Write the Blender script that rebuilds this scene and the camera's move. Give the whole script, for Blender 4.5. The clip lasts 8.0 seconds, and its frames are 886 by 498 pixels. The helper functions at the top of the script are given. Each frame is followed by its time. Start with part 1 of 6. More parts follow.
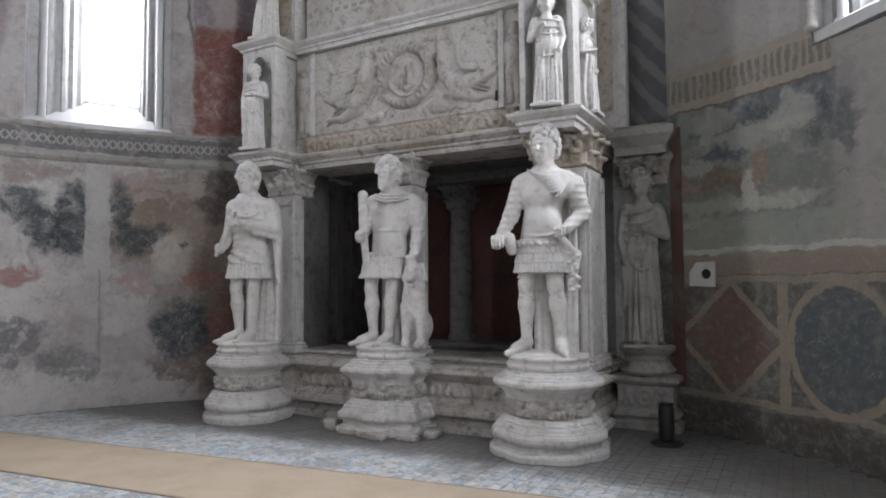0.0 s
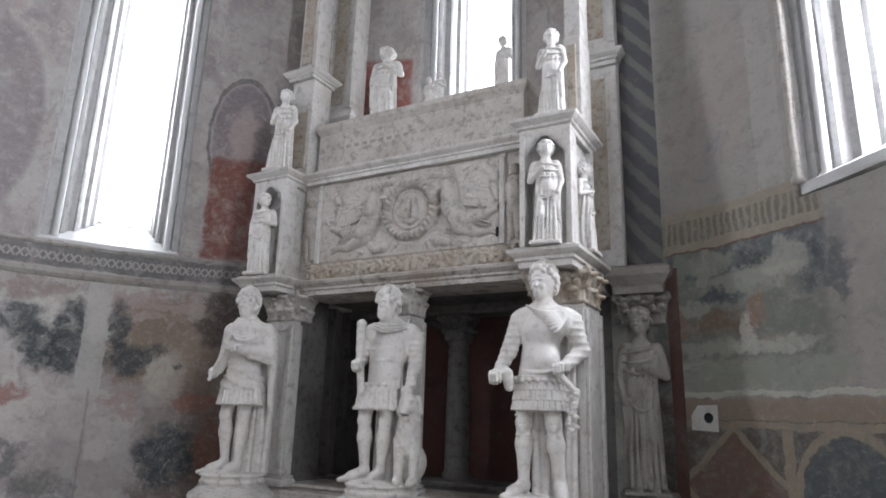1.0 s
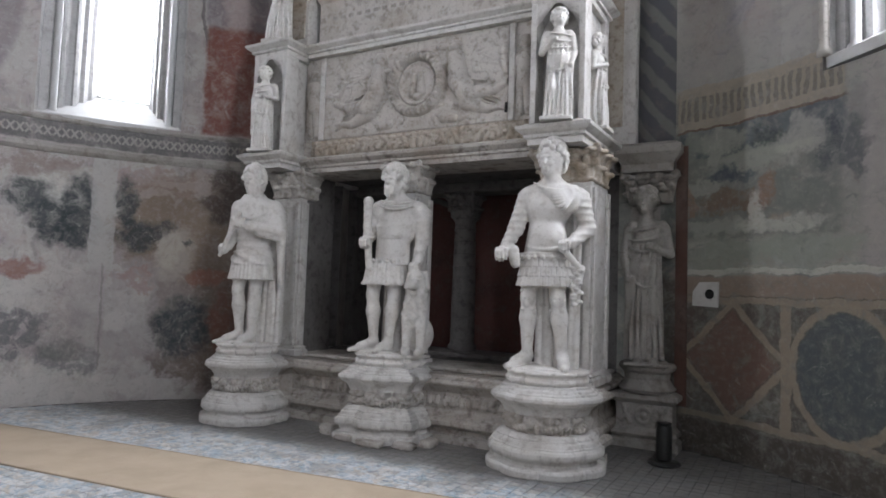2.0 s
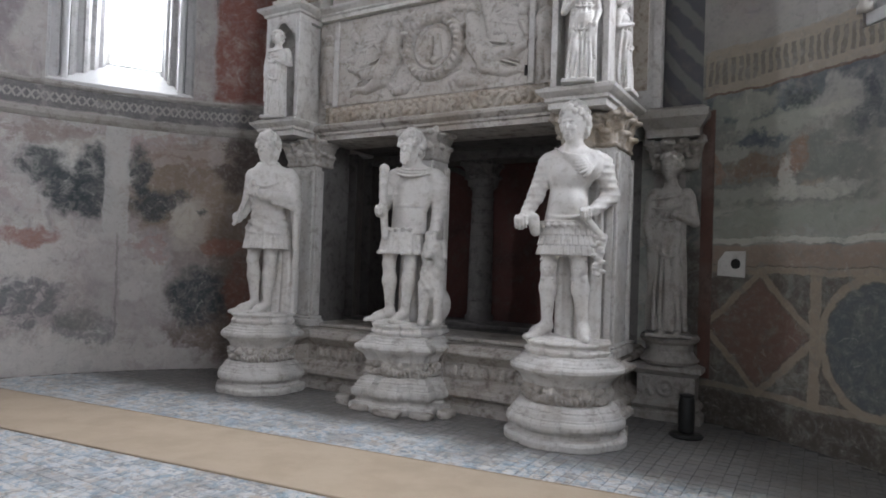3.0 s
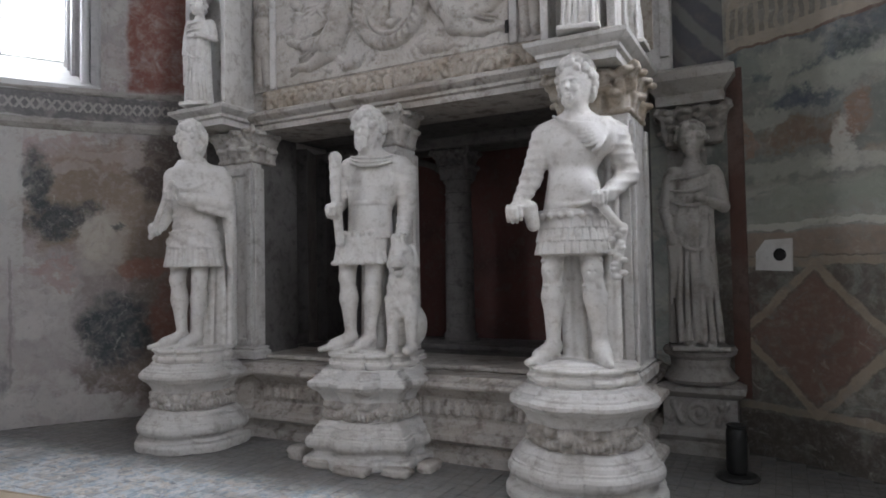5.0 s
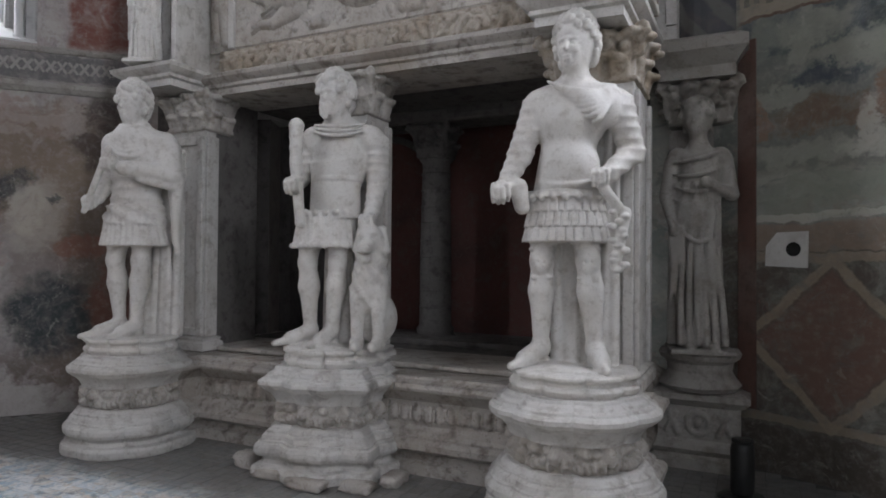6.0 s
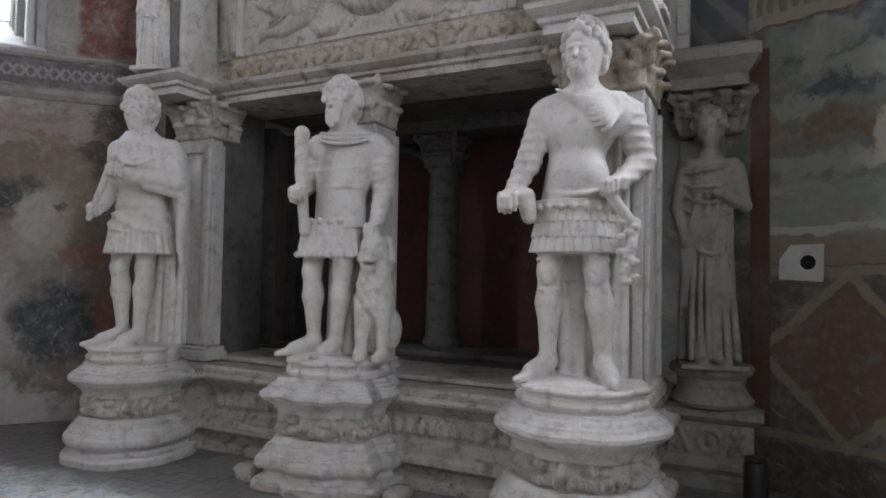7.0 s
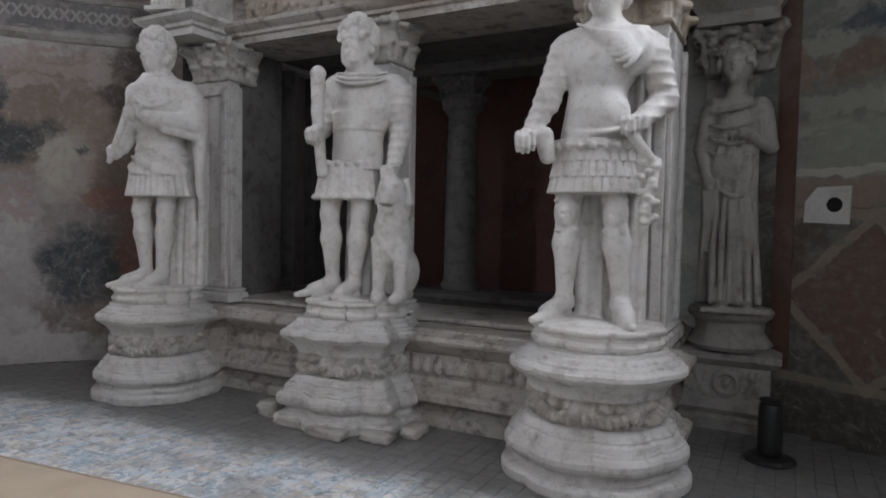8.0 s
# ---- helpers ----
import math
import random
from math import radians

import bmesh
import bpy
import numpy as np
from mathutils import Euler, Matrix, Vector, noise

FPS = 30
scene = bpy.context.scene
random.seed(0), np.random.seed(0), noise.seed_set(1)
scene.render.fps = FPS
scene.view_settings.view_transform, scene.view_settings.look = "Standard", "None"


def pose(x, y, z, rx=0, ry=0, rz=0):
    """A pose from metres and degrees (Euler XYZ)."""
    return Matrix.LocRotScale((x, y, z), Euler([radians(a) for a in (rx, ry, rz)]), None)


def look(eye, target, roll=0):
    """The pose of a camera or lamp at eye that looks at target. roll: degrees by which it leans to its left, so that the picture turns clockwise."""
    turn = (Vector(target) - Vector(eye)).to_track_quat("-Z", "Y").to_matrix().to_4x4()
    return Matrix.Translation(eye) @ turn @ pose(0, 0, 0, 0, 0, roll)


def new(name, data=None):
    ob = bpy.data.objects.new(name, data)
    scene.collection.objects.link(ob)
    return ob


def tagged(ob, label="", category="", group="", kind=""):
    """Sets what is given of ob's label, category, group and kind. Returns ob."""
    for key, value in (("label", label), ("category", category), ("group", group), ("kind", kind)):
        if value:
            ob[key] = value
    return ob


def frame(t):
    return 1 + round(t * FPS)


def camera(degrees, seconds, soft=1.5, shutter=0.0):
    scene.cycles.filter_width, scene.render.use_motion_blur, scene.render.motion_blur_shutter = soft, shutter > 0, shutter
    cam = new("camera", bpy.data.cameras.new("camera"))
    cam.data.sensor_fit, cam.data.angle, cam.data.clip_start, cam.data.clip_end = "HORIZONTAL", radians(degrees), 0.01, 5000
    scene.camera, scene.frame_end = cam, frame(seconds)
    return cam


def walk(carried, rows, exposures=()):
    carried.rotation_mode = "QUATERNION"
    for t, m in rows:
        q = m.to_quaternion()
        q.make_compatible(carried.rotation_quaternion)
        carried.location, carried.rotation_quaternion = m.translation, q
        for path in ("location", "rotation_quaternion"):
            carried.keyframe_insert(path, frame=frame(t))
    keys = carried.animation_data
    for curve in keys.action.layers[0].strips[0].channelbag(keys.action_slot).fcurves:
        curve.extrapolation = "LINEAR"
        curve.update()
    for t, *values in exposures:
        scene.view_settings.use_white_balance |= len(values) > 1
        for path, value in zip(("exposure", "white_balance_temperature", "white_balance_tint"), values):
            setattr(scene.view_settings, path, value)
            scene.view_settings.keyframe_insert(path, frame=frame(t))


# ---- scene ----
cam = camera(69.4, 8.0, soft=1.8)
METRES, EYE, TILT, LEAN, TURN = 2.2, 1.42, 0.0, 0.0, 0.0
ROWS = [
    (0.0, 0.0, 0.0, 0.0, 0.02, 2.91, 0.47),
    (0.5, 0.0026, -0.0108, 0.0121, 0.4, 9.21, -1.07),
    (1.0, 0.0049, -0.0139, 0.0146, -0.26, 14.33, -1.59),
    (1.5, 0.0005, -0.0025, 0.0106, 0.11, 7.3, -1.92),
    (2.0, -0.0031, 0.0029, 0.0086, 0.15, 3.56, -1.89),
    (3.5, -0.0185, 0.1691, -0.0083, 1.92, 0.64, -1.96),
    (4.0, -0.0211, 0.3282, -0.009, -0.49, 0.99, -2.35),
    (4.5, -0.0373, 0.4732, -0.0082, -0.46, 2.31, 0.48),
    (6.0, -0.0196, 0.8912, -0.0157, -3.26, 0.95, -0.45),
    (6.5, -0.0118, 0.9205, -0.0161, -3.85, 1.21, -2.7),
    (7.0, -0.0073, 0.9212, -0.0199, -2.42, 2.0, -0.94),
    (7.5, -0.0022, 0.9208, -0.0319, 0.27, 0.5, -0.48),
    (8.0, 0.0041, 0.9263, -0.0412, -0.53, -2.55, -1.05),
]
walk(cam, [(t, pose(0, 0, EYE, TILT, LEAN, TURN) @ pose(METRES * x, METRES * y, METRES * z, 90 + pitch, roll, yaw)) for t, x, y, z, yaw, pitch, roll in ROWS],
     exposures=[(0.0, 0.15), (0.5, 0.22), (1.0, 0.3), (1.5, 0.24), (2.0, 0.12), (3.5, 0.03), (4.5, 0.02), (6.5, -0.15), (8.0, -0.15)])

# ---- world, light ----
world = bpy.data.worlds.new("world")
scene.world = world
world.use_nodes = True
wn = world.node_tree
sky = wn.nodes.new("ShaderNodeTexSky")
sky.sky_type, sky.sun_disc = "NISHITA", False
sky.sun_elevation, sky.sun_rotation = radians(50), radians(200)
wn.links.new(sky.outputs[0], wn.nodes["Background"].inputs[0])
wn.nodes["Background"].inputs[1].default_value = 0.12

# plan: a round chapel, its centre and inner radius, wall thickness, and the tomb's frame
CX, CY, RAD, THICK = -1.6, 3.2, 4.9, 1.1
WINDOWS = (-29.6, 23.0, 77.2)
BEHIND = (-83.0, 129.0)
SILL, WTOP = 3.27, 8.2
TOMB = pose(-0.58, 6.61, 0, 0, 0, -29)


def ring(deg, r, z=0.0):
    a = radians(deg)
    return Vector((CX + r * math.sin(a), CY + r * math.cos(a), z))


def sky_lamp(deg, power, z0=SILL + 0.62, z1=WTOP, wide=0.58, r=RAD + 0.84, spread=180):
    """Daylight that enters by a window: an area lamp that fills its opening."""
    la = bpy.data.lights.new("daylight", "AREA")
    la.shape, la.size, la.size_y, la.energy = "RECTANGLE", wide, z1 - z0, power
    la.color, la.spread = (0.835, 0.875, 1.0), radians(spread)
    ob = new("daylight", la)
    ob.matrix_world = look(ring(deg, r, (z0 + z1) / 2), ring(deg, 0, (z0 + z1) / 2))
    return ob


for deg, power in zip((*WINDOWS, *BEHIND), (120, 85, 350, 160, 220)):
    sky_lamp(deg, power)
# the wide entrance arch behind the camera, open to the bright church
sky_lamp(160, 60, 1.2, 6.4, 3.0, RAD + 0.6)

# ---- materials ----


def material(name):
    m = bpy.data.materials.new(name)
    m.use_nodes = True
    return m, m.node_tree, m.node_tree.nodes["Principled BSDF"]


class Paint:
    """Small helper to chain shader nodes."""

    def __init__(self, nt, coords):
        self.nt = nt
        if coords == "uv":
            self.co = self.node("ShaderNodeTexCoord").outputs["UV"]
        elif coords == "world":
            self.co = self.node("ShaderNodeNewGeometry").outputs["Position"]
        else:
            self.co = self.node("ShaderNodeTexCoord").outputs["Object"]

    def node(self, kind):
        return self.nt.nodes.new(kind)

    def put(self, a, sock):
        if isinstance(a, (int, float)):
            sock.default_value = a
        elif isinstance(a, tuple):
            sock.default_value = (*a, 1.0) if len(a) == 3 and len(sock.default_value) == 4 else a
        else:
            self.nt.links.new(a, sock)

    def math(self, op, a, b=0.0, c=0.0, clamp=False):
        n = self.node("ShaderNodeMath")
        n.operation, n.use_clamp = op, clamp
        for i, v in enumerate((a, b, c)):
            self.put(v, n.inputs[i])
        return n.outputs[0]

    def noise(self, scale, detail=5.0, rough=0.6, co=None, distort=0.0):
        n = self.node("ShaderNodeTexNoise")
        n.inputs["Scale"].default_value, n.inputs["Detail"].default_value = scale, detail
        n.inputs["Roughness"].default_value, n.inputs["Distortion"].default_value = rough, distort
        self.nt.links.new(co or self.co, n.inputs["Vector"])
        return n

    def step(self, v, lo, hi, a=0.0, b=1.0):
        n = self.node("ShaderNodeMapRange")
        n.interpolation_type = "SMOOTHSTEP"
        for i, x in enumerate((v, lo, hi, a, b)):
            self.put(x, n.inputs[i])
        return n.outputs[0]

    def mix(self, f, a, b, mode="MIX"):
        n = self.node("ShaderNodeMix")
        n.data_type, n.blend_type = "RGBA", mode
        self.put(f, n.inputs[0]), self.put(a, n.inputs[6]), self.put(b, n.inputs[7])
        return n.outputs[2]

    def bump(self, bsdf, height, strength, dist=0.01):
        n = self.node("ShaderNodeBump")
        n.inputs["Strength"].default_value, n.inputs["Distance"].default_value = strength, dist
        self.nt.links.new(height, n.inputs["Height"])
        self.nt.links.new(n.outputs[0], bsdf.inputs["Normal"])


def stone(name, base, stain, dark, amount=0.5, rough=0.6, scale=1.0):
    m, nt, b = material(name)
    p = Paint(nt, "world")
    big, mid, fine = p.noise(1.7 * scale, 6, 0.62), p.noise(7 * scale, 6, 0.65), p.noise(60 * scale, 4, 0.6)
    col = p.mix(p.step(big.outputs[0], 0.42, 0.72, 0, amount), base, stain)
    col = p.mix(p.step(mid.outputs[0], 0.49, 0.70, 0, amount * 0.9), col, dark)
    col = p.mix(p.step(fine.outputs[0], 0.35, 0.7, 0, 0.16), col, dark)
    spot = p.noise(19 * scale, 7, 0.7, distort=0.8)
    col = p.mix(p.step(spot.outputs[0], 0.53, 0.68, 0, amount * 0.75), col, dark)
    p.put(col, b.inputs["Base Color"])
    p.put(p.step(mid.outputs[0], 0.3, 0.7, rough - 0.12, rough + 0.15), b.inputs["Roughness"])
    h = p.math("ADD", p.math("MULTIPLY", mid.outputs[0], 0.7), p.math("MULTIPLY", fine.outputs[0], 0.3))
    p.bump(b, p.math("ADD", h, p.math("MULTIPLY", spot.outputs[0], 0.5)), 0.5, 0.008)
    return m


MARBLE = stone("marble", (0.60, 0.585, 0.555), (0.46, 0.43, 0.385), (0.27, 0.24, 0.205), 0.7, 0.5, 1.3)
STATUE = stone("statue_marble", (0.68, 0.66, 0.625), (0.50, 0.46, 0.405), (0.32, 0.28, 0.235), 0.52, 0.48, 2.2)
WORN = stone("worn_marble", (0.50, 0.475, 0.435), (0.38, 0.335, 0.285), (0.20, 0.17, 0.14), 0.85, 0.62, 1.4)
GILT = stone("gilded_marble", (0.44, 0.395, 0.335), (0.34, 0.27, 0.19), (0.17, 0.125, 0.085), 0.85, 0.6, 2.2)
SILLSTONE = stone("sill_stone", (0.60, 0.60, 0.59), (0.5, 0.49, 0.47), (0.5, 0.48, 0.45), 0.4, 0.55)
REVEAL = stone("reveal_stone", (0.46, 0.455, 0.445), (0.36, 0.35, 0.335), (0.25, 0.24, 0.23), 0.6, 0.65)
PLAIN = stone("old_plaster", (0.36, 0.335, 0.31), (0.29, 0.25, 0.23), (0.19, 0.17, 0.165), 0.8, 0.85)
DIRTY = stone("dirty_marble", (0.47, 0.44, 0.40), (0.33, 0.285, 0.24), (0.15, 0.125, 0.105), 0.95, 0.62, 1.2)
GREYED = stone("greyed_marble", (0.36, 0.34, 0.31), (0.27, 0.245, 0.215), (0.17, 0.15, 0.13), 0.75, 0.65)
RUSSET = stone("russet_paint", (0.12, 0.06, 0.045), (0.16, 0.12, 0.10), (0.08, 0.055, 0.045), 0.8, 0.85)
# recess stones: the shade of the recess is put into their darker colour
SHADED = stone("shaded_stone", (0.14, 0.13, 0.122), (0.10, 0.092, 0.085), (0.05, 0.045, 0.042), 0.8, 0.75, 1.6)
DEEP_SHADE = stone("deep_shade_stone", (0.125, 0.115, 0.108), (0.08, 0.073, 0.067), (0.03, 0.027, 0.025), 0.7, 0.8)
REDWALL = stone("dark_red_fresco", (0.13, 0.050, 0.042), (0.055, 0.030, 0.026), (0.13, 0.10, 0.085), 0.8, 0.8)
BLACK = stone("dark_lacquer", (0.02, 0.021, 0.02), (0.03, 0.03, 0.028), (0.012, 0.012, 0.012), 0.5, 0.4)
VOID = stone("hole_shade", (0.012, 0.011, 0.01), (0.02, 0.018, 0.016), (0.008, 0.008, 0.008), 0.5, 0.9)
WHITEPLASTER = stone("white_plaster", (0.62, 0.61, 0.58), (0.52, 0.5, 0.47), (0.4, 0.38, 0.35), 0.5, 0.8)


def fresco(name, base, patches, shapes, scene_colours, scene_mix, light, stretch, busy=1.0):
    """Old wall painting: mottled plaster, ragged patches of colour (s, z, rs, rz, colour, strength) and painted figures.
    s runs along the wall in metres, z is the height."""
    m, nt, b = material(name)
    p = Paint(nt, "uv")
    n1, n2, n3 = p.noise(1.1, 6, 0.62), p.noise(4.5, 7, 0.66), p.noise(15, 7, 0.7)
    ragged = p.node("ShaderNodeVectorMath")
    ragged.operation = "MULTIPLY_ADD"
    centred = p.node("ShaderNodeVectorMath")
    centred.operation = "SUBTRACT"
    nt.links.new(n2.outputs[1], centred.inputs[0])
    centred.inputs[1].default_value = (0.5, 0.5, 0.5)
    nt.links.new(centred.outputs[0], ragged.inputs[0])
    ragged.inputs[1].default_value = (0.75, 0.75, 0.0)
    nt.links.new(p.co, ragged.inputs[2])

    def split(v):
        sep = p.node("ShaderNodeSeparateXYZ")
        nt.links.new(v, sep.inputs[0])
        return sep.outputs[0], sep.outputs[1]

    s, z = split(p.co)
    rs, rz = split(ragged.outputs[0])
    c0, c1, c2, c3 = base
    col = p.mix(p.step(n1.outputs[0], 0.38, 0.62), c0, c1)
    col = p.mix(p.step(n2.outputs[0], 0.5, 0.72, 0, 0.75), col, c2)
    col = p.mix(p.step(p.noise(2.3, 6, 0.6, distort=1.2).outputs[0], 0.52, 0.68, 0, 0.6), col, c3)

    vor = p.node("ShaderNodeTexVoronoi")
    vor.inputs["Scale"].default_value, vor.inputs["Detail"].default_value = 3.4, 1.5
    nt.links.new(ragged.outputs[0], vor.inputs["Vector"])
    ramp = p.node("ShaderNodeValToRGB")
    ramp.color_ramp.interpolation = "CONSTANT"
    e = ramp.color_ramp.elements
    e[0].position, e[0].color = 0.0, (*scene_colours[0], 1)
    e[1].position, e[1].color = 0.85, (*scene_colours[1], 1)
    for q, cc in enumerate(scene_colours[2:]):
        e.new(0.15 + 0.7 * q / (len(scene_colours) - 2)).color = (*cc, 1)
    nt.links.new(vor.outputs["Color"], ramp.inputs[0])
    col = p.mix(p.step(n1.outputs[0], 0.40, 0.60, scene_mix * 0.3, scene_mix), col, ramp.outputs[0])

    flow = p.node("ShaderNodeVectorMath")
    flow.operation = "MULTIPLY"
    nt.links.new(p.co, flow.inputs[0])
    flow.inputs[1].default_value = (stretch[0], stretch[1], 1.0)
    wisp = p.noise(1.9, 8, 0.68, flow.outputs[0], 2.2)
    col = p.mix(p.step(wisp.outputs[0], 0.50, 0.60, 0, 0.75 * busy), col, scene_colours[2])
    col = p.mix(p.step(p.noise(3.1, 8, 0.7, flow.outputs[0], 1.6).outputs[0], 0.53, 0.63, 0, 0.7 * busy), col, scene_colours[1])
    col = p.mix(p.step(p.noise(2.5, 8, 0.7, flow.outputs[0], 3.0).outputs[0], 0.58, 0.66, 0, 0.6 * busy), col, scene_colours[3])
    flake = p.step(p.noise(6.5, 8, 0.74, distort=1.0).outputs[0], 0.36, 0.52)

    def frac(v, mid, half):
        return p.math("DIVIDE", p.math("SUBTRACT", v, mid), half)

    for ps, pz, hs, hz, colour, strength in patches:
        a, c = frac(rs, ps, hs), frac(rz, pz, hz)
        d = p.math("ADD", p.math("MULTIPLY", a, a), p.math("MULTIPLY", c, c))
        col = p.mix(p.math("MULTIPLY", p.step(d, 1.2, 0.5, 0, strength), flake), col, colour)
    soft = p.node("ShaderNodeVectorMath")
    soft.operation = "MULTIPLY_ADD"
    nt.links.new(centred.outputs[0], soft.inputs[0])
    soft.inputs[1].default_value = (0.11, 0.11, 0.0)
    nt.links.new(p.co, soft.inputs[2])
    s, z = split(soft.outputs[0])
    loose = p.node("ShaderNodeVectorMath")
    loose.operation = "MULTIPLY_ADD"
    nt.links.new(centred.outputs[0], loose.inputs[0])
    loose.inputs[1].default_value = (0.46, 0.46, 0.0)
    nt.links.new(p.co, loose.inputs[2])
    ls, lz = split(loose.outputs[0])
    for kind, ps, pz, hs, hz, wide, colour, strength in shapes:
        a, c = (frac(ls, ps, hs), frac(lz, pz, hz)) if kind == "blot" else (frac(s, ps, hs), frac(z, pz, hz))
        if kind == "diamond":
            d = p.math("ADD", p.math("ABSOLUTE", a), p.math("ABSOLUTE", c))
        elif kind in ("oval", "blot"):
            d = p.math("SQRT", p.math("ADD", p.math("MULTIPLY", a, a), p.math("MULTIPLY", c, c)))
        else:
            d = p.math("MAXIMUM", p.math("ABSOLUTE", a), p.math("ABSOLUTE", c))
        if kind == "stripes":
            f = p.math("MULTIPLY", p.step(d, 1.02, 0.98),
                       p.step(p.math("SINE", p.math("MULTIPLY", s, wide)), 0.0, 0.3))
        elif wide > 0:
            f = p.step(p.math("ABSOLUTE", p.math("SUBTRACT", d, 1.0)), wide, wide * 0.6)
        elif kind == "blot":
            f = p.step(d, 1.28, 0.72)
        else:
            f = p.step(d, 1.08, 0.93)
        f = p.math("MULTIPLY", f, p.math("MULTIPLY", p.step(n2.outputs[0], 0.3, 0.5, strength * 0.6, strength), p.step(p.noise(5.2, 8, 0.72, distort=0.8).outputs[0], 0.34, 0.52, 0.45, 1.0)))
        col = p.mix(f, col, colour)
    col = p.mix(p.step(p.noise(8, 8, 0.75, distort=2.2).outputs[0], 0.54, 0.64, 0, 0.42), col, c2)
    col = p.mix(p.step(p.noise(5.5, 8, 0.75, distort=1.8).outputs[0], 0.57, 0.68, 0, 0.42), col, light)
    col = p.mix(p.step(n3.outputs[0], 0.45, 0.8, 0, 0.3), col, light)
    col = p.mix(p.step(p.noise(11, 5, 0.7, distort=0.6).outputs[0], 0.6, 0.75, 0, 0.45), col, c2)
    p.put(col, b.inputs["Base Color"])
    b.inputs["Roughness"].default_value = 0.88
    p.bump(b, p.math("ADD", n2.outputs[0], p.math("MULTIPLY", n3.outputs[0], 0.4)), 0.35, 0.012)
    return m


def at(deg):
    return radians(deg) * RAD


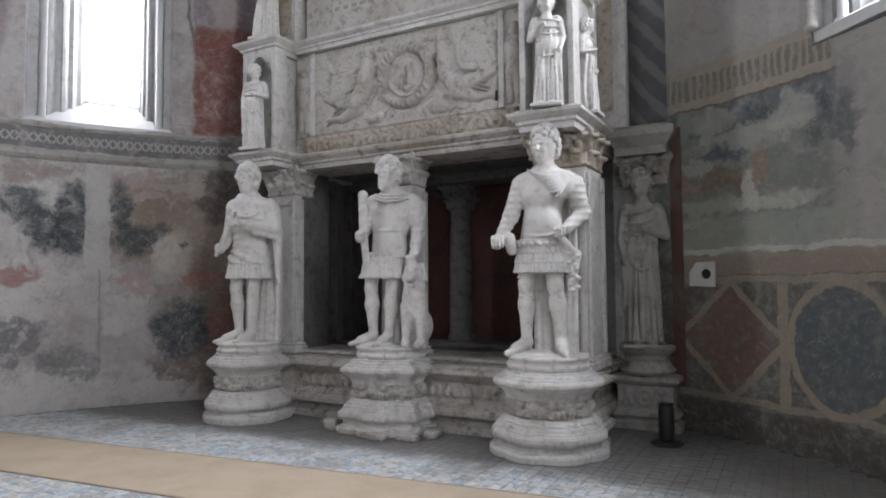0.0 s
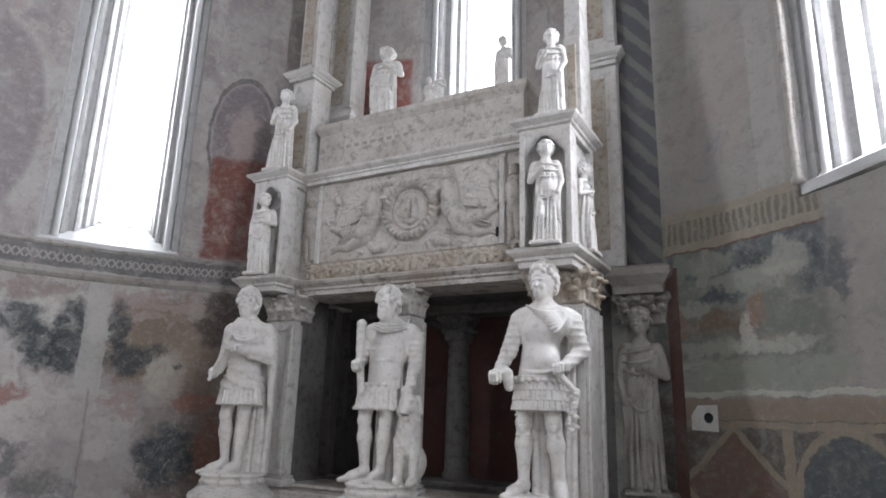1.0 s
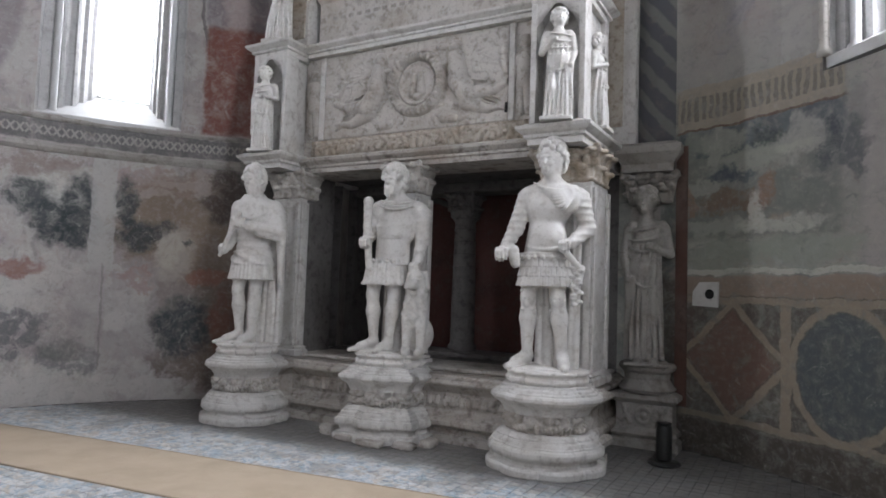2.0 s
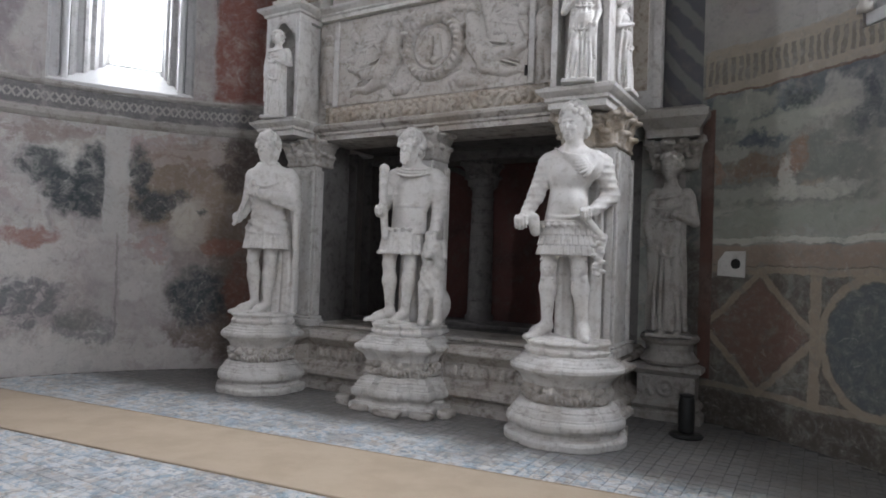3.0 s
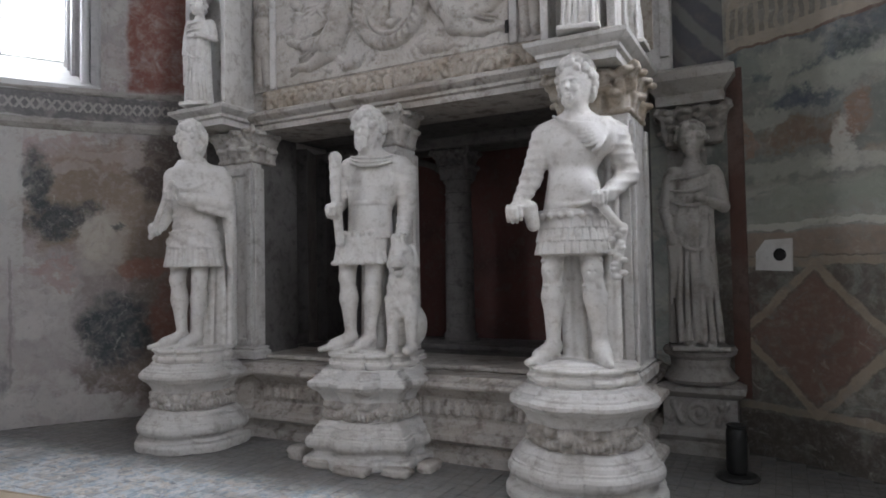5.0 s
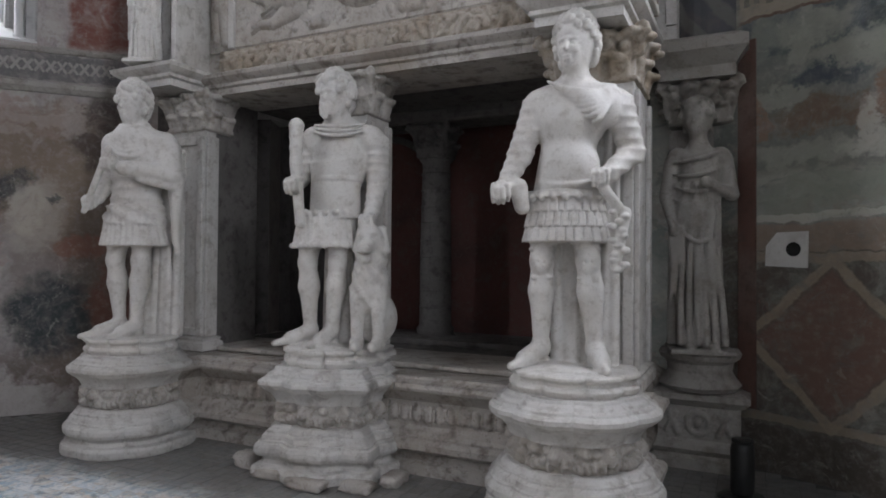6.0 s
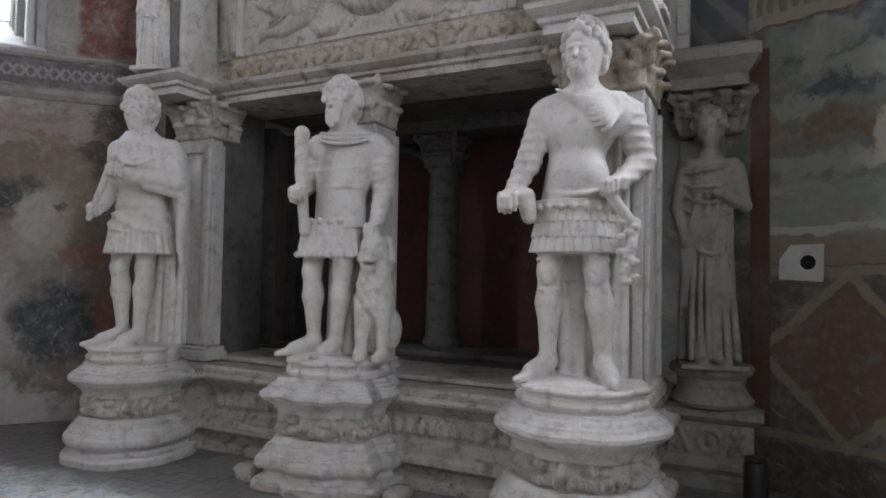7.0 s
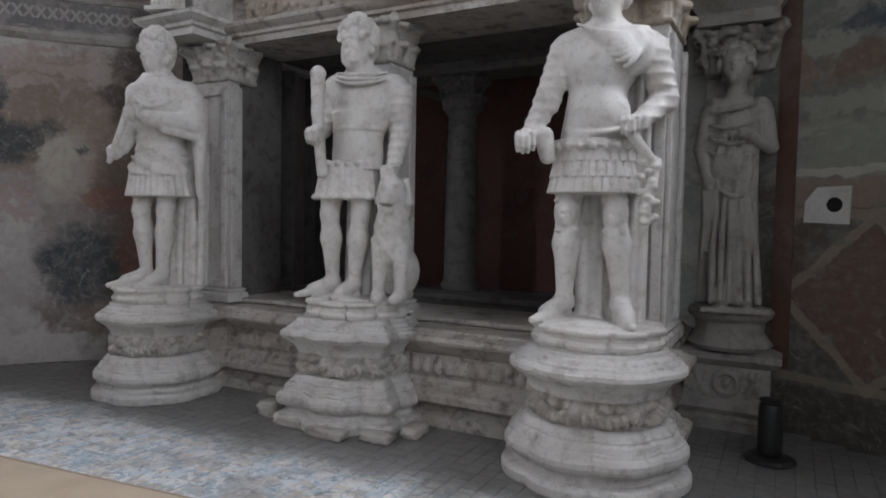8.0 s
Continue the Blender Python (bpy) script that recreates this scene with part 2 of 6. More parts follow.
SLATE, RED = (0.075, 0.085, 0.095), (0.20, 0.065, 0.045)
CREAM = (0.54, 0.515, 0.475)
DARK, UMBER = (0.040, 0.050, 0.054), (0.10, 0.072, 0.055)
FRESCO_LEFT = fresco(
    "fresco_faded",
    ((0.43, 0.41, 0.385), (0.395, 0.352, 0.34), (0.26, 0.232, 0.224), (0.53, 0.515, 0.48)),
    [(at(-13.4), 4.85, 0.22, 0.5, (0.36, 0.27, 0.24), 0.8), (at(-13.0), 4.4, 0.3, 0.3, (0.24, 0.12, 0.10), 0.7), (at(-45), 4.5, 0.3, 0.7, (0.40, 0.36, 0.34), 0.7), (at(-44.5), 5.2, 0.14, 0.25, (0.44, 0.38, 0.35), 0.7)] +
    [(at(-34), 1.3, 1.0, 0.35, CREAM, 0.5), (at(-23.5), 1.15, 0.35, 0.3, CREAM, 0.5), (at(-34), 0.25, 1.2, 0.25, CREAM, 0.5), (at(-21), 2.1, 0.75, 0.55, (0.22, 0.165, 0.12), 0.9)] +
    [(at(-19), 2.5, 0.6, 0.3, (0.20, 0.15, 0.12), 0.8), (at(-25.5), 2.62, 0.8, 0.16, (0.33, 0.25, 0.225), 0.75), (at(-36), 2.68, 0.7, 0.12, (0.24, 0.19, 0.17), 0.8), (at(-15.5), 1.9, 0.4, 0.5, (0.25, 0.20, 0.15), 0.8)] +
    [(at(-17.2), 1.05, 0.6, 0.6, UMBER, 0.75), (at(-16.5), 0.45, 0.6, 0.35, UMBER, 0.75), (at(-25.5), 1.45, 0.28, 0.12, (0.30, 0.15, 0.12), 0.7), (at(-40), 0.85, 0.4, 0.25, SLATE, 0.7), (at(-33.2), 0.5, 0.3, 0.2, SLATE, 0.6)],
    [("oval", at(-13.6), 4.95, 0.38, 0.8, 0, (0.17, 0.14, 0.155), 0.8), ("oval", at(-13.6), 4.95, 0.42, 0.86, 0.06, (0.07, 0.06, 0.065), 0.7), ("blot", at(-13.4), 5.0, 0.18, 0.42, 0, (0.40, 0.33, 0.31), 0.8)] +
    [("oval", at(-46), 4.6, 0.48, 1.15, 0, (0.19, 0.16, 0.17), 0.7)] +
    [("blot", at(-19.5), 2.15, 0.80, 0.55, 0, (0.215, 0.165, 0.125), 0.72), ("blot", at(-16.0), 1.0, 0.55, 0.85, 0, (0.16, 0.12, 0.095), 0.72), ("blot", at(-26), 1.0, 0.8, 0.6, 0, (0.33, 0.30, 0.295), 0.5), ("blot", at(-20.3), 1.75, 0.22, 0.30, 0, (0.40, 0.36, 0.31), 0.7)] +
    [("blot", at(-31.5), 2.40, 0.40, 0.30, 0, (0.50, 0.48, 0.44), 0.7), ("blot", at(-36.5), 2.36, 0.30, 0.24, 0, (0.52, 0.50, 0.46), 0.7)] +
    [("blot", at(-32.7), 2.34, 0.17, 0.24, 0, DARK, 0.95), ("blot", at(-32.4), 2.00, 0.27, 0.20, 0, DARK, 0.95), ("blot", at(-35.6), 2.05, 0.20, 0.24, 0, DARK, 0.95), ("blot", at(-38.5), 2.30, 0.24, 0.22, 0, DARK, 0.9)] +
    [("blot", at(-27.1), 2.34, 0.12, 0.32, 0, DARK, 0.9), ("blot", at(-25.6), 1.95, 0.27, 0.19, 0, DARK, 0.9), ("blot", at(-22.0), 2.05, 0.10, 0.12, 0, DARK, 0.7), ("blot", at(-19.0), 1.86, 0.06, 0.05, 0, DARK, 0.8)] +
    [("blot", at(-13.6), 2.50, 0.32, 0.34, 0, (0.075, 0.058, 0.05), 0.9), ("blot", at(-15.7), 1.46, 0.26, 0.10, 0, (0.25, 0.115, 0.08), 0.7), ("blot", at(-39.8), 1.52, 0.32, 0.11, 0, (0.23, 0.095, 0.07), 0.75)] +
    [("blot", at(-18.9), 0.86, 0.34, 0.34, 0, DARK, 0.95), ("blot", at(-13.2), 0.90, 0.18, 0.40, 0, (0.19, 0.085, 0.06), 0.85), ("blot", at(-21.3), 1.80, 0.14, 0.22, 0, (0.44, 0.40, 0.35), 0.75)] +
    [("blot", at(-17.1), 2.62, 0.09, 0.17, 0, (0.36, 0.31, 0.28), 0.8), ("blot", at(-20.5), 2.60, 0.30, 0.05, 0, (0.37, 0.31, 0.28), 0.6), ("blot", at(-23.5), 2.45, 0.20, 0.06, 0, (0.40, 0.34, 0.31), 0.6)] +
    [("blot", at(-27.3), 0.95, 0.16, 0.14, 0, (0.52, 0.50, 0.47), 0.6), ("blot", at(-33.5), 0.62, 0.22, 0.14, 0, (0.15, 0.15, 0.14), 0.6)] +
    # the box at 3.075 darkens the wall so the lattice holes look deep
    [("box", at(-29.8), 2.35, 0.13, 0.82, 0, (0.44, 0.425, 0.40), 0.85), ("box", at(-29.4), 1.0, 0.012, 0.60, 0, (0.20, 0.18, 0.17), 0.6), ("box", at(-30), 3.075, 2.2, 0.12, 0, (0.13, 0.125, 0.125), 0.95)] +
    [("box", at(-36), 0.12, 1.5, 0.13, 0, (0.46, 0.44, 0.41), 0.5)] +
    [("box", at(-13.0), 3.95, 0.40, 0.68, 0, (0.19, 0.07, 0.05), 0.95), ("box", at(7.5), 5.6, 0.46, 0.62, 0, (0.24, 0.075, 0.055), 0.95)],
    ((0.50, 0.48, 0.44), (0.19, 0.17, 0.165), (0.36, 0.30, 0.28), (0.47, 0.455, 0.42), (0.26, 0.22, 0.205), (0.38, 0.33, 0.31)), 0.45, (0.48, 0.46, 0.42), (1.6, 0.8), 0.6)
DULL, BUFF = (0.285, 0.235, 0.175), (0.33, 0.285, 0.225)
INK, MOSS, STONY, FOX, SAGE = (0.062, 0.078, 0.10), (0.255, 0.27, 0.225), (0.46, 0.44, 0.385), (0.24, 0.145, 0.10), (0.31, 0.315, 0.265)
FRESCO_RIGHT = fresco(
    "fresco_painted",
    ((0.33, 0.33, 0.295), (0.28, 0.288, 0.258), (0.185, 0.19, 0.178), (0.42, 0.40, 0.35)),
    [(at(66), 2.6, 0.4, 0.14, STONY, 0.7), (at(67), 2.2, 0.5, 0.22, MOSS, 0.7), (at(70), 2.8, 0.35, 0.3, SLATE, 0.6)] +
    [(at(53.2), 1.15, 0.12, 0.28, RED, 0.85), (at(56), 4.2, 0.3, 0.7, (0.26, 0.19, 0.17), 0.5)] +
    [(at(61), 4.6, 0.3, 0.9, (0.34, 0.23, 0.20), 0.6), (at(58.5), 4.0, 0.13, 0.3, (0.16, 0.17, 0.22), 0.7), (at(72), 3.0, 0.5, 0.6, (0.32, 0.295, 0.28), 0.55)] +
    [(at(73), 2.2, 0.5, 0.6, (0.30, 0.27, 0.25), 0.6)],
    [("box", at(60.5), 5.7, 1.0, 2.25, 0, (0.36, 0.335, 0.32), 0.75), ("box", at(65.5), 5.7, 0.14, 2.3, 0, (0.42, 0.40, 0.38), 0.6), ("box", at(81), 2.3, 0.75, 0.95, 0, (0.36, 0.325, 0.31), 0.65), ("box", at(68), 0.80, 1.6, 0.82, 0, (0.095, 0.078, 0.062), 0.92)] +
    [("box", at(60), 2.40, 0.86, 0.42, 0, (0.15, 0.157, 0.14), 0.75), ("box", at(61), 2.90, 0.80, 0.15, 0, INK, 0.75), ("blot", at(57.2), 2.90, 0.24, 0.11, 0, SAGE, 0.84), ("blot", at(53.8), 2.86, 0.13, 0.14, 0, MOSS, 0.70), ("blot", at(56.2), 2.78, 0.07, 0.10, 0, SAGE, 0.79)] +
    [("blot", at(62.6), 2.86, 0.12, 0.09, 0, (0.06, 0.075, 0.07), 0.9), ("blot", at(61.0), 2.70, 0.34, 0.09, 0, SAGE, 0.79), ("blot", at(66.0), 2.80, 0.22, 0.15, 0, STONY, 0.62), ("blot", at(69.0), 2.70, 0.10, 0.2, 0, SLATE, 0.75), ("blot", at(71.5), 2.60, 0.10, 0.22, 0, SLATE, 0.70)] +
    [("blot", at(57.6), 2.56, 0.27, 0.07, 0, INK, 0.88), ("blot", at(54.6), 2.45, 0.2, 0.06, 0, SAGE, 0.79), ("blot", at(58.2), 2.31, 0.34, 0.09, 0, (0.17, 0.115, 0.08), 0.9), ("blot", at(62.3), 2.43, 0.10, 0.12, 0, FOX, 0.84), ("blot", at(53.2), 2.33, 0.05, 0.13, 0, FOX, 0.79)] +
    [("blot", at(61.2), 2.24, 0.07, 0.14, 0, STONY, 0.79), ("blot", at(57.0), 2.08, 0.40, 0.08, 0, SAGE, 0.79), ("blot", at(63.5), 2.08, 0.42, 0.08, 0, STONY, 0.75), ("blot", at(58.5), 1.82, 0.52, 0.12, 0, MOSS, 0.84), ("blot", at(66.5), 1.86, 0.45, 0.12, 0, MOSS, 0.79), ("blot", at(63.5), 2.16, 0.10, 0.05, 0, DULL, 0.79)] +
    [("box", at(61.0), 3.23, 0.80, 0.20, 0, (0.155, 0.135, 0.112), 0.85), ("stripes", at(61.0), 3.24, 0.80, 0.13, 88.0, BUFF, 0.8)] +
    [("box", at(61.0), 3.40, 0.80, 0.05, 0, BUFF, 0.95), ("box", at(61.0), 3.085, 0.80, 0.045, 0, BUFF, 0.95), ("box", at(61.0), 3.035, 0.80, 0.012, 0, (0.14, 0.085, 0.065), 0.9)] +
    [("box", at(66), 1.68, 1.15, 0.024, 0, STONY, 0.9), ("box", at(66), 1.42, 1.15, 0.03, 0, DULL, 0.9), ("box", at(66), 1.55, 1.15, 0.09, 0, (0.28, 0.215, 0.165), 0.8)] +
    [("diamond", at(58.4), 0.88, 0.46, 0.46, 0, (0.175, 0.105, 0.08), 0.9), ("diamond", at(58.4), 0.88, 0.52, 0.52, 0.10, DULL, 0.95)] +
    [("box", at(64.3), 0.88, 0.05, 0.52, 0, DULL, 0.9), ("oval", at(70.2), 0.88, 0.40, 0.47, 0, (0.085, 0.10, 0.105), 0.9)] +
    [("oval", at(70.2), 0.88, 0.44, 0.51, 0.09, DULL, 0.95), ("diamond", at(82), 0.88, 0.46, 0.46, 0.12, DULL, 0.95)] +
    [("box", at(66), 0.36, 1.2, 0.03, 0, DULL, 0.75), ("box", at(66), 0.15, 1.4, 0.15, 0, (0.075, 0.062, 0.05), 0.9)],
    ((0.17, 0.185, 0.162), (0.10, 0.112, 0.112), (0.36, 0.34, 0.285), (0.23, 0.175, 0.145), (0.25, 0.262, 0.225), (0.13, 0.145, 0.132)), 0.5, (0.42, 0.395, 0.345), (0.55, 1.3), 0.75)


def spiral_paint():
    m, nt, b = material("spiral_paint")
    p = Paint(nt, "uv")
    sep = p.node("ShaderNodeSeparateXYZ")
    nt.links.new(p.co, sep.inputs[0])
    n = p.noise(6, 6, 0.65)
    v = p.math("ADD", p.math("MULTIPLY", sep.outputs[1], 19.0), p.math("MULTIPLY", sep.outputs[0], 24.0))
    v = p.math("SINE", p.math("ADD", v, p.math("MULTIPLY", n.outputs[0], 3.0)))
    col = p.mix(p.step(v, 0.0, 0.7), (0.09, 0.092, 0.098), (0.165, 0.16, 0.15))
    col = p.mix(p.step(n.outputs[0], 0.5, 0.7, 0, 0.6), col, (0.15, 0.13, 0.12))
    p.put(col, b.inputs["Base Color"])
    b.inputs["Roughness"].default_value = 0.85
    p.bump(b, n.outputs[0], 0.3, 0.01)
    return m


SPIRAL = spiral_paint()


def glazed_tile():
    m, nt, b = material("majolica_tile")
    p = Paint(nt, "world")
    info = p.node("ShaderNodeObjectInfo")
    isl = p.node("ShaderNodeNewGeometry")
    rnd = p.math("FRACT", p.math("ADD", info.outputs["Random"], isl.outputs["Random Per Island"]))
    n, w = p.noise(12.5, 5, 0.65, distort=1.2), p.noise(1.6, 6, 0.62)
    ramp = p.node("ShaderNodeValToRGB")
    nt.links.new(rnd, ramp.inputs[0])
    e = ramp.color_ramp.elements
    e[0].position, e[0].color = 0.0, (0.66, 0.67, 0.67, 1)
    e[1].position, e[1].color = 1.0, (0.60, 0.55, 0.48, 1)
    for pos, c in ((0.22, (0.44, 0.51, 0.55, 1)), (0.42, (0.70, 0.69, 0.67, 1)), (0.6, (0.33, 0.43, 0.50, 1)), (0.78, (0.33, 0.32, 0.31, 1))):
        e.new(pos).color = c
    col = p.mix(0.1, ramp.outputs[0], (0.47, 0.48, 0.48))
    col = p.mix(p.step(n.outputs[0], 0.51, 0.57, 0, 0.7), col, (0.24, 0.35, 0.43))
    col = p.mix(p.step(p.noise(11, 6, 0.7, distort=1.5).outputs[0], 0.51, 0.56, 0, 0.85), col, (0.68, 0.67, 0.64))
    col = p.mix(p.step(p.noise(9, 5, 0.65, distort=2.0).outputs[0], 0.55, 0.61, 0, 0.75), col, (0.52, 0.44, 0.35))
    col = p.mix(p.step(p.noise(14, 6, 0.7, distort=1.0).outputs[0], 0.56, 0.62, 0, 0.75), col, (0.17, 0.18, 0.19))
    col = p.mix(p.step(w.outputs[0], 0.48, 0.66, 0, 0.55), col, (0.24, 0.225, 0.21))
    # shade along the foot of the tomb, and some wear, painted into the tiles
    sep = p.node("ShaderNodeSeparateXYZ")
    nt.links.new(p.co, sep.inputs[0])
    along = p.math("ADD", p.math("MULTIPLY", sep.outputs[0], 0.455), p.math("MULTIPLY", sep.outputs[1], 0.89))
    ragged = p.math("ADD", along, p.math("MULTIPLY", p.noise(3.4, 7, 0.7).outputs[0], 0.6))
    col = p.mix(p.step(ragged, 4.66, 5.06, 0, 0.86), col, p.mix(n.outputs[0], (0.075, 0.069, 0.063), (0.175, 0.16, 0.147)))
    p.put(col, b.inputs["Base Color"])
    p.put(p.step(n.outputs[0], 0.3, 0.7, 0.3, 0.5), b.inputs["Roughness"])
    p.bump(b, n.outputs[0], 0.2, 0.003)
    return m


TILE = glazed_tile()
GROUT = stone("grout", (0.15, 0.145, 0.138), (0.12, 0.115, 0.11), (0.08, 0.075, 0.07), 0.6, 0.9)


def felt():
    m, nt, b = material("beige_carpet")
    p = Paint(nt, "world")
    n, f = p.noise(3, 5, 0.6), p.noise(220, 3, 0.7)
    col = p.mix(p.step(n.outputs[0], 0.35, 0.7), (0.54, 0.44, 0.325), (0.47, 0.375, 0.27))
    col = p.mix(p.step(f.outputs[0], 0.4, 0.7, 0, 0.3), col, (0.3, 0.23, 0.16))
    p.put(col, b.inputs["Base Color"])
    b.inputs["Roughness"].default_value = 0.95
    p.bump(b, f.outputs[0], 0.4, 0.004)
    return m


FELT = felt()
BINDING = stone("carpet_binding", (0.36, 0.285, 0.2), (0.3, 0.235, 0.165), (0.22, 0.17, 0.12), 0.6, 0.95)


def bright_sky():
    m, nt, b = material("bright_sky")
    b.inputs["Base Color"].default_value = (0, 0, 0, 1)
    b.inputs["Emission Color"].default_value = (0.95, 0.98, 1.0, 1)
    b.inputs["Emission Strength"].default_value = 6.0
    return m


SKYCARD = bright_sky()


def pane_glass():
    m, nt, b = material("window_glass")
    b.inputs["Base Color"].default_value = (1, 1, 1, 1)
    b.inputs["Roughness"].default_value = 0.15
    b.inputs["Transmission Weight"].default_value = 1.0
    b.inputs["IOR"].default_value = 1.1
    return m


GLASS = pane_glass()
LEAD = stone("window_lead", (0.12, 0.12, 0.12), (0.09, 0.09, 0.09), (0.06, 0.06, 0.06), 0.4, 0.5)

# ---- mesh helpers ----


def link_mesh(name, me, mat, parent=None, label=""):
    ob = new(name, me)
    if mat and not me.materials:
        me.materials.append(mat)
    if parent:
        ob.parent = parent
    if label:
        tagged(ob, label)
    return ob


def part(name, bm, mat, parent=None, label="", smooth=False):
    me = bpy.data.meshes.new(name)
    bm.normal_update()
    bm.to_mesh(me)
    bm.free()
    if smooth:
        me.polygons.foreach_set("use_smooth", [True] * len(me.polygons))
    return link_mesh(name, me, mat, parent, label)


def thing(name, label, category, m=None, group="", kind=""):
    ob = tagged(new(name), label, category, group, kind)
    if m is not None:
        ob.matrix_world = m
    return ob


def box(x0, x1, y0, y1, z0, z1, bevel=0.012):
    bm = bmesh.new()
    bmesh.ops.create_cube(bm, size=1)
    bm.transform(Matrix.LocRotScale(((x0 + x1) / 2, (y0 + y1) / 2, (z0 + z1) / 2), None, (x1 - x0, y1 - y0, z1 - z0)))
    if bevel:
        bmesh.ops.bevel(bm, geom=bm.edges[:], offset=bevel, segments=2, affect="EDGES", profile=0.6)
    return bm


def loft(loops, cap=True, closed=True):
    """A skin over rings of equally many points."""
    bm = bmesh.new()
    rows = [[bm.verts.new(p) for p in loop] for loop in loops]
    n = len(rows[0])
    for a, b in zip(rows, rows[1:]):
        for i in range(n if closed else n - 1):
            j = (i + 1) % n
            bm.faces.new((a[i], a[j], b[j], b[i]))
    if cap:
        bm.faces.new(rows[0][::-1])
        bm.faces.new(rows[-1])
    return bm


def offset_poly(poly, d):
    """The outline poly (anticlockwise) moved outwards by d."""
    out = []
    n = len(poly)
    for i in range(n):
        a, b, c = (Vector(poly[k % n]) for k in (i - 1, i, i + 1))
        e1, e2 = (b - a).normalized(), (c - b).normalized()
        n1, n2 = Vector((e1.y, -e1.x)), Vector((e2.y, -e2.x))
        out.append(b + (n1 + n2) * (d / max(0.25, 1 + n1.dot(n2))))
    return out


def moulding(poly, profile):
    """A moulded block over a plan: profile gives (outward offset, height) from bottom to top."""
    return loft([[(p.x, p.y, z) for p in offset_poly(poly, d)] for d, z in profile])


def rect(x0, x1, y0, y1):
    return [(x0, y0), (x1, y0), (x1, y1), (x0, y1)]


def lathe(profile, n=48, plan=None, centre=(0, 0)):
    """Rings round a centre; plan(angle, radius, z) may shape the ring."""
    loops = []
    for r, z in profile:
        loop = []
        for i in range(n):
            a = 2 * math.pi * i / n
            q = plan(a, r, z) if plan else r
            loop.append((centre[0] + q * math.cos(a), centre[1] + q * math.sin(a), z))
        loops.append(loop)
    return loft(loops)


class Clay:
    """Shapes melted together on a grid, and skinned."""

    def __init__(self, lo, hi, h=0.012):
        self.lo, self.h = np.array(lo, float), h
        n = [int((b - a) / h) + 2 for a, b in zip(lo, hi)]
        self.ax = [lo[i] + h * np.arange(n[i]) for i in range(3)]
        self.d = np.full(n, 1.0, np.float32)

    def zone(self, lo, hi, margin):
        sl = []
        for i in range(3):
            a = np.searchsorted(self.ax[i], lo[i] - margin)
            b = np.searchsorted(self.ax[i], hi[i] + margin)
            sl.append(slice(int(a), int(max(b, a))))
        g = np.meshgrid(*[self.ax[i][sl[i]] for i in range(3)], indexing="ij")
        return tuple(sl), g

    def blend(self, sl, e, k, cut=False):
        d = self.d[sl]
        if e.size == 0:
            return
        if cut:
            e, d0 = -e, d
            hh = np.clip(0.5 - 0.5 * (d0 - e) / k, 0, 1)
            self.d[sl] = d0 * (1 - hh) + e * hh + k * hh * (1 - hh)
        else:
            hh = np.clip(0.5 + 0.5 * (e - d) / k, 0, 1)
            self.d[sl] = e * (1 - hh) + d * hh - k * hh * (1 - hh)

    def limb(self, a, b, ra, rb=None, k=0.02, ripple=None, cut=False):
        rb = ra if rb is None else rb
        a, b = np.array(a, float), np.array(b, float)
        m = max(ra, rb)
        sl, (x, y, z) = self.zone(np.minimum(a, b) - m, np.maximum(a, b) + m, 0.06)
        ab = b - a
        t = np.clip(((x - a[0]) * ab[0] + (y - a[1]) * ab[1] + (z - a[2]) * ab[2]) / max(1e-9, ab @ ab), 0, 1)
        e = np.sqrt((x - a[0] - t * ab[0]) ** 2 + (y - a[1] - t * ab[1]) ** 2 + (z - a[2] - t * ab[2]) ** 2) - (ra + (rb - ra) * t)
        if ripple:
            e = e + ripple(x, y, z)
        self.blend(sl, e, k, cut)
        return self

    def chain(self, pts, radii, k=0.02):
        """One smooth rope through the points."""
        pts = [np.array(q, float) for q in pts]
        m = max(radii)
        sl, (x, y, z) = self.zone(np.min(pts, 0) - m, np.max(pts, 0) + m, 0.06)
        best = np.full(x.shape, 9.0)
        for a, b, ra, rb in zip(pts, pts[1:], radii, radii[1:]):
            ab = b - a
            t = np.clip(((x - a[0]) * ab[0] + (y - a[1]) * ab[1] + (z - a[2]) * ab[2]) / max(1e-9, ab @ ab), 0, 1)
            e = np.sqrt((x - a[0] - t * ab[0]) ** 2 + (y - a[1] - t * ab[1]) ** 2 + (z - a[2] - t * ab[2]) ** 2) - (ra + (rb - ra) * t)
            best = np.minimum(best, e)
        self.blend(sl, best, k)
        return self

    def egg(self, c, r, k=0.02, turn=0.0, ripple=None, cut=False):
        c, r = np.array(c, float), np.array(r, float)
        m = max(r[0], r[1])
        sl, (x, y, z) = self.zone(c - (m, m, r[2]), c + (m, m, r[2]), 0.06)
        x, y, z = x - c[0], y - c[1], z - c[2]
        cs, sn = math.cos(radians(turn)), math.sin(radians(turn))
        u, v = cs * x + sn * y, -sn * x + cs * y
        q = np.sqrt((u / r[0]) ** 2 + (v / r[1]) ** 2 + (z / r[2]) ** 2)
        e = (q - 1) * min(r) * 1.0
        e = np.where(q > 1, e * 1.2, e)
        if ripple:
            e = e + ripple(x + c[0], y + c[1], z + c[2])
        self.blend(sl, e, k, cut)
        return self

